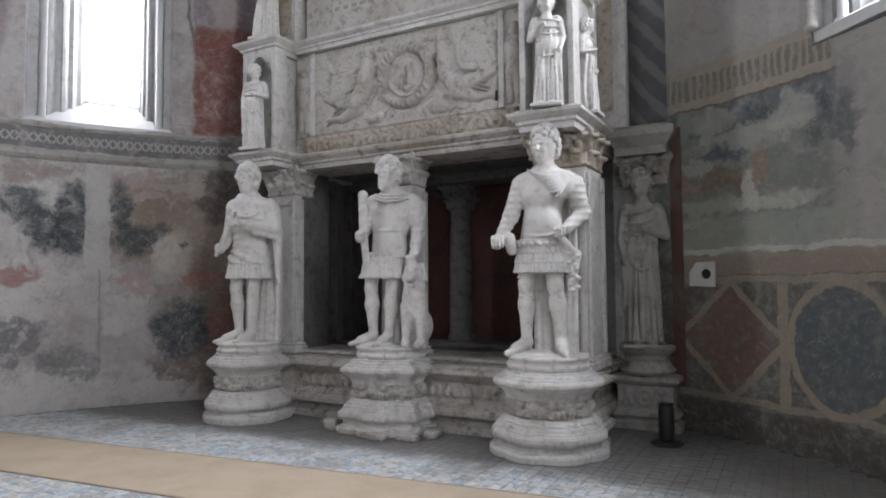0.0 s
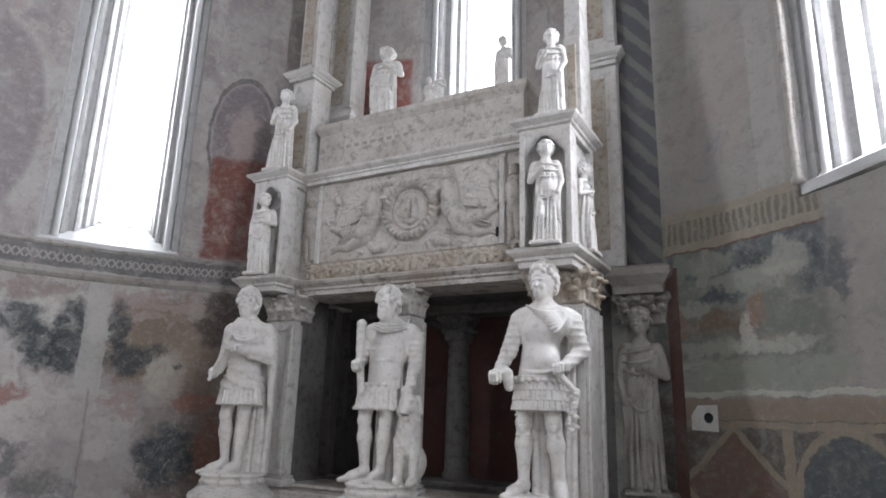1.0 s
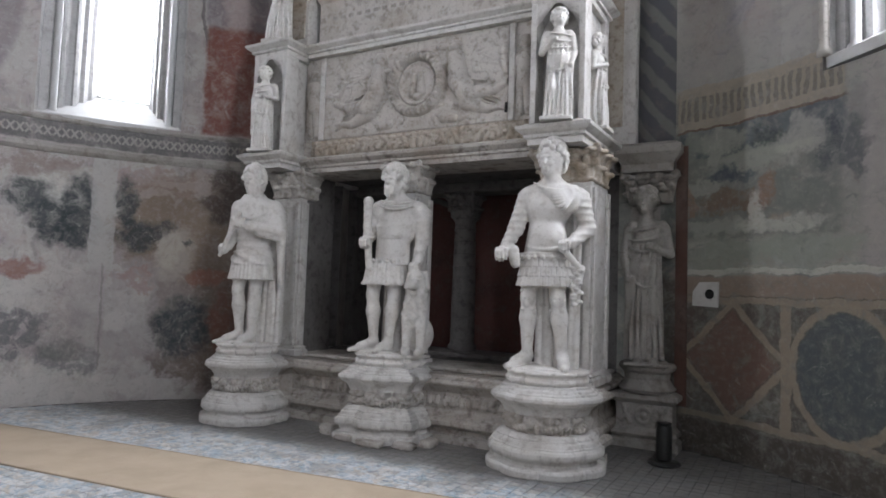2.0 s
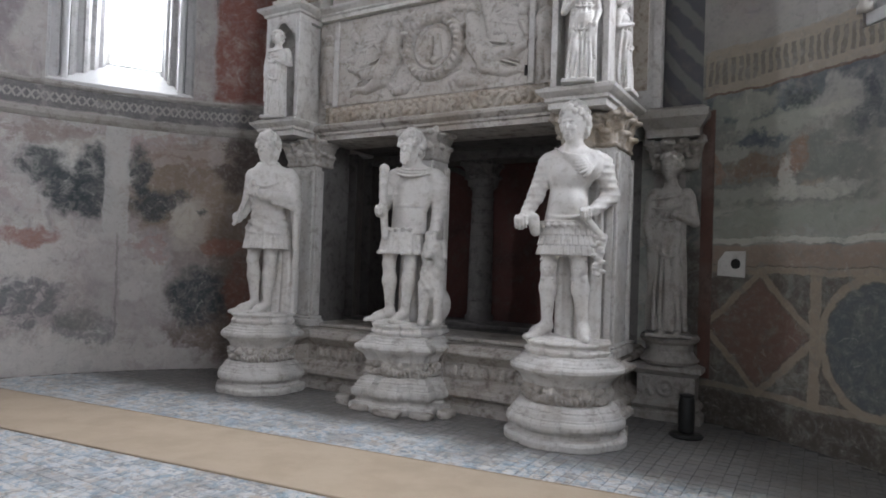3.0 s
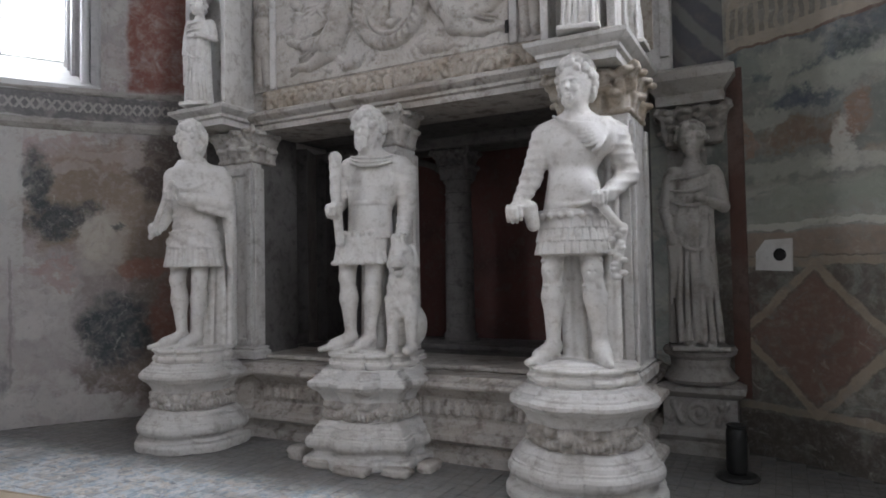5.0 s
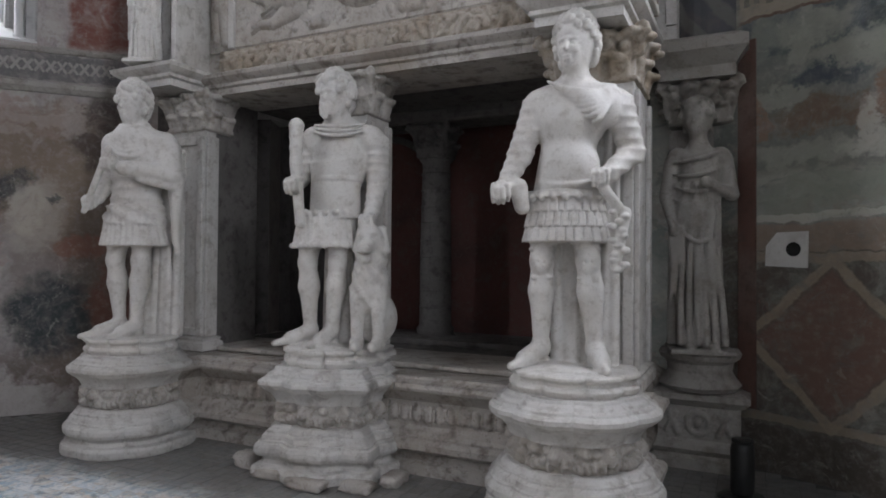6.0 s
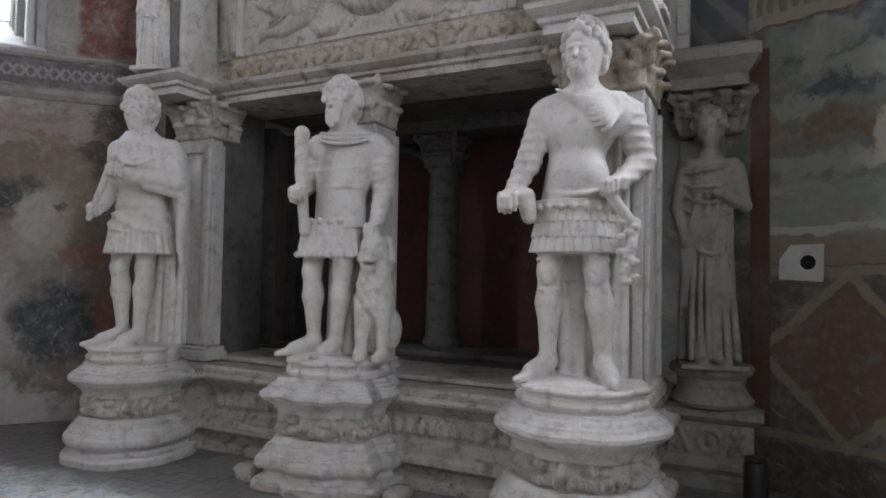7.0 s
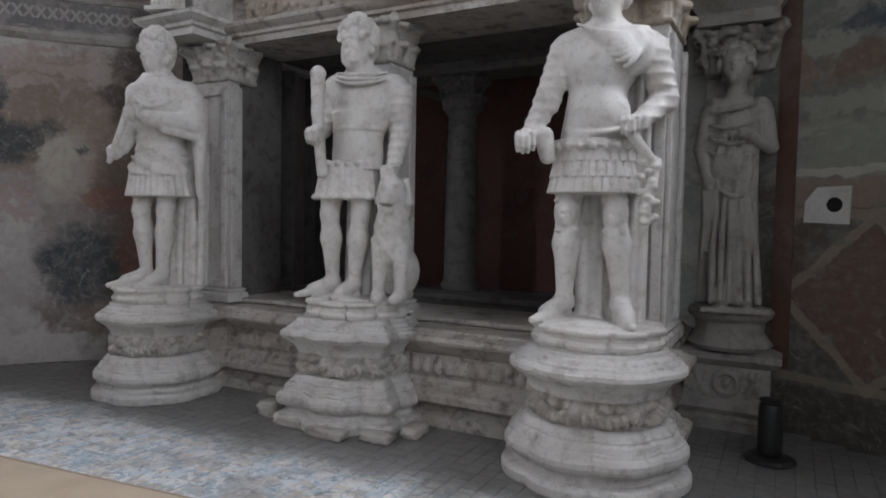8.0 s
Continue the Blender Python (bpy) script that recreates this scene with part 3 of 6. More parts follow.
    def cone(self, c, z0, z1, r0, r1, k=0.02, ripple=None):
        """An upright oval drum: radii (x, y) at its foot and at its top."""
        m = max(*r0, *r1)
        sl, (x, y, z) = self.zone((c[0] - m, c[1] - m, z0), (c[0] + m, c[1] + m, z1), 0.06)
        t = np.clip((z - z0) / (z1 - z0), 0, 1)
        rx, ry = r0[0] + (r1[0] - r0[0]) * t, r0[1] + (r1[1] - r0[1]) * t
        e = (np.sqrt(((x - c[0]) / rx) ** 2 + ((y - c[1]) / ry) ** 2) - 1) * np.minimum(rx, ry)
        if ripple:
            e = e + ripple(x - c[0], y - c[1], z)
        e = np.maximum(e, np.maximum(z0 - z, z - z1))
        self.blend(sl, e, k)
        return self

    def slab(self, lo, hi, r=0.01, k=0.01, ripple=None):
        lo, hi = np.array(lo, float), np.array(hi, float)
        sl, (x, y, z) = self.zone(lo, hi, 0.06)
        c, s = (lo + hi) / 2, (hi - lo) / 2 - r
        q = [np.abs(g - c[i]) - s[i] for i, g in enumerate((x, y, z))]
        e = np.sqrt(sum(np.maximum(v, 0) ** 2 for v in q)) + np.minimum(np.maximum(np.maximum(q[0], q[1]), q[2]), 0) - r
        if ripple:
            e = e + ripple(x, y, z)
        self.blend(sl, e, k)
        return self

    def mesh(self, name):
        d = self.d
        d[[0, -1]], d[:, [0, -1]], d[:, :, [0, -1]] = 1, 1, 1
        n = np.array(d.shape) - 1
        pos, cnt = np.zeros((*n, 3), np.float32), np.zeros(n, np.float32)
        for axis in range(3):
            o1, o2 = [a for a in range(3) if a != axis]
            for p in (0, 1):
                for q in (0, 1):
                    s0 = [slice(0, n[0]), slice(0, n[1]), slice(0, n[2])]
                    s0[o1], s0[o2] = slice(p, p + n[o1]), slice(q, q + n[o2])
                    s1 = list(s0)
                    s1[axis] = slice(1, 1 + n[axis])
                    a, b = d[tuple(s0)], d[tuple(s1)]
                    hit = (a < 0) != (b < 0)
                    t = np.where(hit, a / np.where(hit, a - b, 1), 0)
                    pos[..., axis] += np.where(hit, t, 0)
                    pos[..., o1] += np.where(hit, p, 0)
                    pos[..., o2] += np.where(hit, q, 0)
                    cnt += hit
        act = cnt > 0
        idx = np.full(n, -1, np.int64)
        idx[act] = np.arange(act.sum())
        cells = np.argwhere(act)
        verts = self.lo + self.h * (cells + pos[act] / cnt[act][:, None])
        faces = []
        for axis in range(3):
            o1, o2 = (axis + 1) % 3, (axis + 2) % 3
            s0 = [slice(1, n[i]) for i in range(3)]
            s0[axis] = slice(0, n[axis])
            s1 = list(s0)
            s1[axis] = slice(1, n[axis] + 1)
            a, b = d[tuple(s0)] < 0, d[tuple(s1)] < 0
            base = np.argwhere(a != b)
            flip = a[a != b]
            for i in range(3):
                if i != axis:
                    base[:, i] += 1
            quad = []
            for p, q in ((-1, -1), (0, -1), (0, 0), (-1, 0)):
                c = base.copy()
                c[:, o1] += p
                c[:, o2] += q
                quad.append(idx[c[:, 0], c[:, 1], c[:, 2]])
            f = np.stack(quad, 1)
            f[~flip] = f[~flip][:, ::-1]
            faces.append(f)
        f = np.concatenate(faces)
        f = f[(f >= 0).all(1)]
        me = bpy.data.meshes.new(name)
        me.from_pydata(verts.tolist(), [], f.tolist())
        me.polygons.foreach_set("use_smooth", [True] * len(me.polygons))
        return me


def carved(name, w, h, depth, height, mat, parent, m, step=0.014, label=""):
    """A carved slab, w wide and h high, with relief height(x, z) in metres on its front (towards -y). Its foot's middle is at m."""
    nx, nz = int(w / step), int(h / step)
    xs, zs = np.linspace(-w / 2, w / 2, nx + 1), np.linspace(0, h, nz + 1)
    gx, gz = np.meshgrid(xs, zs)
    hh = height(gx, gz)
    hh[[0, -1]], hh[:, [0, -1]] = 0, 0
    v = np.stack([gx, -hh, gz], -1).reshape(-1, 3)
    i = np.arange(nz)[:, None] * (nx + 1) + np.arange(nx)[None]
    f = np.stack([i, i + 1, i + nx + 2, i + nx + 1], -1).reshape(-1, 4)
    k = len(v)
    back = [(-w / 2, depth, 0), (w / 2, depth, 0), (w / 2, depth, h), (-w / 2, depth, h)]
    c = [0, nx, (nz + 1) * (nx + 1) - 1, nz * (nx + 1)]
    bottom, top = list(range(nx + 1)), [nz * (nx + 1) + q for q in range(nx + 1)]
    left, right = [q * (nx + 1) for q in range(nz + 1)], [q * (nx + 1) + nx for q in range(nz + 1)]
    sides = [bottom[::-1] + [k, k + 1], top + [k + 2, k + 3], left + [k + 3, k], right[::-1] + [k + 1, k + 2], [k + 1, k, k + 3, k + 2]]
    me = bpy.data.meshes.new(name)
    me.from_pydata(v.tolist() + back, [], f.tolist() + sides)
    me.transform(m)
    ob = link_mesh(name, me, mat, parent, label)
    return ob


def lump(gx, gz, ax, az, bx, bz, ra, rb, flat=0.6):
    """The relief height of one rounded limb."""
    dx, dz = bx - ax, bz - az
    t = np.clip(((gx - ax) * dx + (gz - az) * dz) / max(1e-9, dx * dx + dz * dz), 0, 1)
    r = ra + (rb - ra) * t
    q = r * r - (gx - ax - t * dx) ** 2 - (gz - az - t * dz) ** 2
    return flat * np.sqrt(np.maximum(q, 0))

# ---- the chapel ----
ENTRY = (141.0, 180.0, 6.6)
OPENINGS = [(w - 9.0, w + 9.0, SILL, WTOP) for w in (*WINDOWS, *BEHIND)] + [(3.0, 37.0, 0.0, 2.9)] + [(ENTRY[0], ENTRY[1], 0.0, ENTRY[2])]


def round_wall():
    """The drum wall with thickness; window openings go through it. UV: metres along the wall, and height."""
    degs = {-146.0 + 2.0 * i for i in range(181)} | {-9.0, 44.0}
    for a, b, _, _ in OPENINGS:
        degs = {d for d in degs if not (a - 0.9 < d < a + 0.9 or b - 0.9 < d < b + 0.9)} | {a, b}
    degs = sorted(degs)
    zs = [0.0, 2.9, SILL, ENTRY[2], WTOP, 9.6]
    bm = bmesh.new()
    uv = bm.loops.layers.uv.new("UVMap")
    inner = [[bm.verts.new(ring(d, RAD, z)) for z in zs] for d in degs]
    outer = [[bm.verts.new(ring(d, RAD + THICK, z)) for z in zs] for d in degs]

    def solid(i, k):
        if not (0 <= i < len(degs) - 1 and 0 <= k < len(zs) - 1):
            return False
        d, z = (degs[i] + degs[i + 1]) / 2, (zs[k] + zs[k + 1]) / 2
        return not any(a < d < b and lo < z < hi for a, b, lo, hi in OPENINGS)

    def face(vs, slot, ds, hs):
        f = bm.faces.new(vs)
        f.material_index = slot
        for lp, d, h in zip(f.loops, ds, hs):
            lp[uv].uv = (radians(d) * RAD, h)

    for i in range(len(degs) - 1):
        d0, d1 = degs[i], degs[i + 1]
        mid = (d0 + d1) / 2
        for k in range(len(zs) - 1):
            if not solid(i, k):
                continue
            z0, z1 = zs[k], zs[k + 1]
            # slot 3, behind the tomb, is coloured dark for the recess's shade
            slot = 3 if -9 < mid < 44 and z1 < 3 else 1 if -80 < mid < 44 else 2 if 44 < mid < 120 else 0
            face((inner[i][k], inner[i + 1][k], inner[i + 1][k + 1], inner[i][k + 1]), slot, (d0, d1, d1, d0), (z0, z0, z1, z1))
            face((outer[i + 1][k], outer[i][k], outer[i][k + 1], outer[i + 1][k + 1]), 0, (d1, d0, d0, d1), (z0, z0, z1, z1))
            for ii, a, b in ((i - 1, i, d0), (i + 1, i + 1, d1)):
                if not solid(ii, k) and 0 <= ii < len(degs) - 1:
                    face((inner[a][k], outer[a][k], outer[a][k + 1], inner[a][k + 1]), 0, (b,) * 4, (z0, z0, z1, z1))
            for kk, a, h in ((k - 1, k, z0), (k + 1, k + 1, z1)):
                if not solid(i, kk) and 0 <= kk < len(zs) - 1:
                    face((inner[i][a], inner[i + 1][a], outer[i + 1][a], outer[i][a]), 0, (d0, d1, d1, d0), (h,) * 4)
    bmesh.ops.recalc_face_normals(bm, faces=bm.faces[:])
    ob = part("wall_round", bm, None)
    for m in (PLAIN, FRESCO_LEFT, FRESCO_RIGHT, DEEP_SHADE):
        ob.data.materials.append(m)
    return tagged(ob, "thick round chapel wall with faded old frescoes", "wall", kind="structure")


round_wall()

bm = lathe([(0.01, -0.3), (RAD + THICK, -0.3), (RAD + THICK, -0.006), (0.01, -0.006)], 72, centre=(CX, CY))
tagged(part("floor", bm, GROUT), "worn tiled chapel floor with blue and ochre majolica", "floor", kind="structure")
dome = [(RAD + THICK, 9.6)] + [((RAD + 0.4) * math.cos(a), 9.6 + 3.2 * math.sin(a)) for a in [i * math.pi / 16 for i in range(8)]] + [(0.05, 12.8)]
ob = part("ceiling", lathe(dome[::-1], 64, centre=(CX, CY)), PLAIN, smooth=True)
tagged(ob, "plain plastered dome over the round chapel", "ceiling", kind="structure")


c = ring(160, RAD + 3.4)
ob = part("wall_entry", box(-3.2, 3.2, -0.15, 0.15, -0.3, 8.0, 0), PLAIN)
ob.matrix_world = pose(c.x, c.y, 0, 0, 0, -160)
tagged(ob, "plain plastered wall beyond the entrance arch", "wall", kind="structure")


def arc_trim(name, d0, d1, profile, mat, label, step=2.0, r0=RAD):
    """A moulding that follows the wall: profile of (inward, height)."""
    n = max(2, int((d1 - d0) / step))
    loops = [[ring(d0 + (d1 - d0) * i / n, r0 - a, z) for a, z in profile] for i in range(n + 1)]
    bm = loft(loops)
    bmesh.ops.recalc_face_normals(bm, faces=bm.faces[:])
    return tagged(part(name, bm, mat), label, "moulding", kind="structure")


LIP = [(-0.02, 2.83), (0.02, 2.84), (0.05, 2.88), (0.05, 2.92), (0.025, 2.94), (-0.02, 2.95)]
arc_trim("trim", -62, -9, LIP, GREYED, "worn stone string course along the wall")
BANDTOP = [(-0.02, 3.19), (0.018, 3.2), (0.03, 3.225), (0.018, 3.25), (-0.02, 3.26)]
arc_trim("trim", -62, -9, BANDTOP, GREYED, "narrow worn stone band below the windows")


def lattice(d0, d1):
    """Carved lattice between the two string courses."""
    t = thing("lattice_band", "grey carved lattice band between two string courses", "frieze", kind="structure")
    w = 0.088
    n = int(radians(d1 - d0) * RAD / w)
    bar = box(-0.062, 0.062, -0.006, 0.006, -0.011, 0.011, 0)
    me = bpy.data.meshes.new("lattice_bar")
    bar.to_mesh(me)
    bar.free()
    for i in range(n):
        d = d0 + (d1 - d0) * (i + 0.5) / n
        for tilt in (55, -55):
            ob = link_mesh("lattice_bar", me, GREYED, t)
            p = ring(d, RAD - 0.006, 3.075)
            ob.matrix_world = pose(p.x, p.y, p.z, 0, 0, -d) @ pose(0, 0, 0, 0, tilt, 0)


lattice(-55, -9.5)


def embrasure(i, deg, SILL, skew=0.0):
    """A tall window: splayed, stepped jambs, a sloping sill, colonnettes, leaded glass. skew leans the opening along the wall."""
    w = thing("window_%d" % i, "tall narrow lancet window in splayed stone jambs, bright sky behind", "window", kind="structure")
    c = ring(deg, RAD)
    w.matrix_world = pose(c.x, c.y, 0, 0, 0, -deg)
    side = [(0.81, -0.02), (0.785, -0.03), (0.75, 0.0), (0.75, 0.05), (0.67, 0.06), (0.64, 0.18), (0.60, 0.19), (0.58, 0.165), (0.55, 0.20),
            (0.54, 0.31), (0.49, 0.34), (0.465, 0.32), (0.44, 0.37), (0.435, 0.50), (0.39, 0.52), (0.37, 0.64), (0.33, 0.68), (0.31, 0.86), (0.31, 1.08),
            (0.84, 1.08)]
    for s in (-1, 1):
        bm = loft([[(s * x + skew * max(0, y), y, z) for x, y in side] for z in (SILL + 0.005, WTOP - 0.002)])
        bmesh.ops.recalc_face_normals(bm, faces=bm.faces[:])
        part("jamb", bm, REVEAL, w, "stepped pale stone jamb")
        col = lathe([(0.06, SILL), (0.06, SILL + 0.08), (0.04, SILL + 0.1), (0.04, 7.2), (0.06, 7.25), (0.06, 7.4)], 14, centre=(s * 0.615 + skew * 0.1, 0.105))
        part("colonnette", col, SILLSTONE, w, "slim veined marble colonnette", True)
        if 60 < deg < 100:
            col = lathe([(0.055, SILL + 0.02), (0.055, SILL + 0.07), (0.04, SILL + 0.1), (0.04, 7.2), (0.06, 7.25), (0.06, 7.4)], 14, centre=(s * 0.765, -0.045))
            part("colonnette", col, WORN, w, "slim mottled marble colonnette", True)
    top, sl = SILL + 0.02, SILL + 0.50
    k1, k2 = skew * 1.08, skew * 0.88
    bm = loft([[(-0.79, -0.02, SILL - 0.07), (0.79, -0.02, SILL - 0.07), (0.40 + k1, 1.08, SILL - 0.1), (-0.40 + k1, 1.08, SILL - 0.1)],
               [(-0.80, -0.025, SILL - 0.05), (0.80, -0.025, SILL - 0.05), (0.40 + k1, 1.08, SILL), (-0.40 + k1, 1.08, SILL)],
               [(-0.80, -0.025, top), (0.80, -0.025, top), (0.35 + k2, 0.88, sl), (-0.35 + k2, 0.88, sl)]])
    bmesh.ops.recalc_face_normals(bm, faces=bm.faces[:])
    part("sill", bm, SILLSTONE, w, "sloping white stone sill")
    part("lead_frame", box(k2 - 0.308, k2 + 0.308, 0.88, 0.905, sl - 0.02, sl + 0.01, 0), LEAD, w)
    g = part("pane", box(k2 - 0.306, k2 + 0.306, 0.888, 0.896, sl + 0.012, WTOP - 0.02, 0), GLASS, w)
    g.visible_shadow = False
    card = box(-0.9 + k1, 0.9 + k1, 1.45, 1.47, SILL - 0.5, WTOP + 0.4, 0)
    b = part("sky_backdrop", card, SKYCARD)
    b.matrix_world = w.matrix_world.copy()
    tagged(b, "white overcast sky outside the window", "sky", kind="structure")


for i, deg in enumerate((*WINDOWS, *BEHIND)):
    embrasure(i + 1, deg, SILL + (0.1 if 60 < deg < 100 else 0.0), 0.17 if i == 0 else 0.0)

# painted spiral shaft that rises along the wall beside the tomb
n = 12
loops = []
uvs = []
for z in (2.96, 5.0, 7.0, 9.55):
    loops.append([ring(45.2 + 6.4 * i / n, RAD + 0.01 - 0.11 * math.sin(math.pi * i / n), z) for i in range(n + 1)] + [ring(48.4, RAD + 0.05, z)])
bm = loft(loops)
bmesh.ops.recalc_face_normals(bm, faces=bm.faces[:])
uv = bm.loops.layers.uv.new("UVMap")
for f in bm.faces:
    for lp in f.loops:
        q = lp.vert.co
        lp[uv].uv = (math.atan2(q.x - CX, q.y - CY) * RAD, q.z)
tagged(part("trim", bm, SPIRAL), "dark wall shaft painted with pale spiral stripes", "pilaster", kind="structure")
arc_trim("trim", 51.6, 53.0, [(-0.02, 0.4), (0.015, 0.4), (0.015, 2.9), (-0.02, 2.9)], RUSSET, "russet painted fillet beside the painted shaft", 0.7)

# small plastered patch with a socket hole in the right hand fresco
pl = thing("socket_plate", "patch of white plaster with a round dark hole in it", "wall plate")
th = 55.3
c = ring(th, RAD - 0.002, 1.47)
pl.matrix_world = pose(c.x, c.y, c.z, 0, 0, -th)
bm = bmesh.new()
o = [bm.verts.new((x, -0.012, z)) for x, z in ((0.0, -0.115), (0.13, -0.12), (0.135, 0.115), (-0.06, 0.11), (-0.13, 0.02), (-0.135, -0.11))]
f = bm.faces.new(o)
r = bmesh.ops.extrude_face_region(bm, geom=[f])
bmesh.ops.translate(bm, verts=[v for v in r["geom"] if isinstance(v, bmesh.types.BMVert)], vec=(0, 0.014, 0))
bmesh.ops.recalc_face_normals(bm, faces=bm.faces[:])
part("patch", bm, WHITEPLASTER, pl)
# flat black disc on the patch stands for the shade inside the hole
hole = lathe([(0.046, -0.002), (0.046, 0.001), (0.040, 0.002)], 20)
hole.transform(pose(0.045, -0.0135, 0.0, 90, 0, 0))
part("socket", hole, VOID, pl, "dark round socket hole")

# ---- the tomb ----
tomb = thing("tomb_monument", "tall carved white marble wall tomb on statue pedestals", "tomb", TOMB)
LX, MX, RX = -1.58, 0.11, 1.84
BASE = [(0.05, 0.0), (0.05, 0.07), (0.0, 0.08), (-0.01, 0.12), (0.03, 0.135), (0.07, 0.155), (0.085, 0.17), (0.085, 0.205), (0.06, 0.23), (0.03, 0.24), (0.025, 0.26), (0.0, 0.28), (-0.02, 0.30), (-0.02, 0.455),
        (-0.005, 0.47), (0.02, 0.50), (0.05, 0.53), (0.085, 0.54), (0.095, 0.56), (0.09, 0.585), (0.06, 0.595), (0.03, 0.61), (0.02, 0.625)]
part("stylobate", moulding(rect(-1.8, 2.05, -0.10, 1.25), BASE), DIRTY, tomb, "worn moulded marble base course")
part("stylobate_step", moulding(rect(-1.75, 2.0, 0.12, 1.2), [(0.0, 0.626), (0.02, 0.64), (0.02, 0.66), (0.0, 0.668)]), WORN, tomb, "worn marble step below the piers")


def lobes(n, depth, turn):
    """A ring of convex lobes that meet in sharp notches."""
    return lambda a, r, z: r * (1 - depth + depth * abs(math.cos(n * (a - turn) / 2)) ** 0.55)


def star(a, r, z):
    """An angular plan: pointed corners at every quarter, flat facets with shallow notches between them."""
    q = (a - radians(-33)) / (math.pi / 2)
    c = abs(q - round(q)) * 2
    tip = 1.13 - 0.62 * c if c < 0.36 else 0.907 + 0.085 * (1 - abs(c - 0.72) / 0.36)
    return r * tip


PED = [(0.500, 0.0), (0.506, 0.01), (0.508, 0.05), (0.50, 0.068), (0.488, 0.072), (0.44, 0.076), (0.428, 0.10), (0.436, 0.122), (0.468, 0.128), (0.484, 0.142), (0.492, 0.160), (0.492, 0.186), (0.482, 0.206), (0.466, 0.214), (0.463, 0.226), (0.450, 0.230),
       (0.440, 0.256), (0.421, 0.268), (0.419, 0.280), (0.402, 0.288), (0.385, 0.306), (0.372, 0.312)]
PEDTOP = [(0.362, 0.456), (0.366, 0.472), (0.380, 0.496), (0.402, 0.522), (0.430, 0.543), (0.442, 0.547), (0.446, 0.557), (0.462, 0.563), (0.474, 0.580), (0.472, 0.602), (0.454, 0.616), (0.436, 0.620),
          (0.430, 0.632), (0.408, 0.640), (0.398, 0.656), (0.378, 0.668), (0.372, 0.686)]
PLINTH = [(0.338, 0.684), (0.340, 0.700), (0.352, 0.704), (0.356, 0.722), (0.348, 0.735), (0.336, 0.742), (0.335, 0.760), (0.350, 0.772), (0.360, 0.780), (0.360, 0.792), (0.348, 0.800)]


def pedestal(x, y, plan, foot, festoon, tip, scale=1.0):
    """A statue pedestal: moulded foot, drum carved with heads, garlands and acanthus, bell-shaped cap and a lobed plinth."""
    c = (x, y)
    ped = part("pedestal_base", lathe([(r * scale, z) for r, z in PED], 180, plan, c), MARBLE, tomb, "moulded marble pedestal foot")
    drum = [(0.352 * scale, 0.302 + 0.165 * k / 26) for k in range(27)]
    rng = random.Random(tip)
    buds = [(2 * math.pi * (i + rng.uniform(-0.3, 0.3)) / 26, 0.385 + rng.uniform(-0.055, 0.06), rng.uniform(0.018, 0.036)) for i in range(26)]

    def carve(a, r, z):
        q = plan(a, r, z)
        s = a * festoon / (2 * math.pi)
        ph = s - math.floor(s)
        sag = 0.405 - 0.060 * math.sin(math.pi * ph)
        g = max(0, 1 - ((z - sag) / 0.032) ** 2) ** 0.5 * (0.72 + 0.28 * math.sin(a * 61 + z * 40))
        side = min(ph, 1 - ph)
        knot = max(0, 1 - (side / 0.12) ** 2 - ((z - 0.405) / 0.055) ** 2) ** 0.5
        tail = max(0, 1 - (abs(side - 0.13) / 0.045) ** 2) ** 0.5 * max(0, 1 - ((z - 0.36) / 0.05) ** 2)
        rose = max(0, 1 - ((ph - 0.5) / 0.13) ** 2 - ((z - 0.425) / 0.032) ** 2) ** 0.5
        bud = 0.0
        for ba, bz, bw in buds:
            d = (abs((a - ba + math.pi) % (2 * math.pi) - math.pi) * 0.36) ** 2 + (z - bz) ** 2
            if d < bw * bw:
                bud = max(bud, math.sqrt(bw * bw - d))
        leaf = noise.noise(Vector((a * 13, z * 38, tip))) * 0.014
        edge = min(1, max(0, min(z - 0.302, 0.467 - z) / 0.012))
        return q + edge * (max(0.046 * g, 0.066 * knot, 0.046 * tail, 0.044 * rose, 1.1 * bud) + leaf - 0.016)

    part("carved_drum", lathe(drum, 360, carve, c), WORN, ped, "drum carved with heads and garlands", True)
    part("pedestal_cap", lathe([(r * scale, z) for r, z in PEDTOP], 180, plan, c), MARBLE, ped)
    part("plinth", lathe([(r * scale, z) for r, z in PLINTH], 180, foot, c), STATUE, ped, "lobed marble plinth")


LPED, MPED, RPED = (-1.46, -0.48), (0.17, -0.18), (RX, -0.30)
pedestal(*RPED, lobes(8, 0.075, radians(-98)), lobes(9, 0.12, radians(-85)), 8, 1)
pedestal(*LPED, lobes(8, 0.075, radians(-66)), lobes(9, 0.12, radians(-50)), 8, 2, 0.92)
pedestal(*MPED, star, lobes(10, 0.11, radians(-50)), 8, 3)
# short moulded links that tie each pedestal to the base course
for x, w, y in ((LPED[0] - 0.02, 0.32, -0.35), (MPED[0], 0.38, -0.12), (RX + 0.02, 0.34, -0.22)):
    part("pedestal_link", moulding(rect(x - w, x + w, y, 0.05), [(d, z + 0.003) for d, z in BASE]), DIRTY, tomb, "moulded base course breaking forward behind the pedestal")


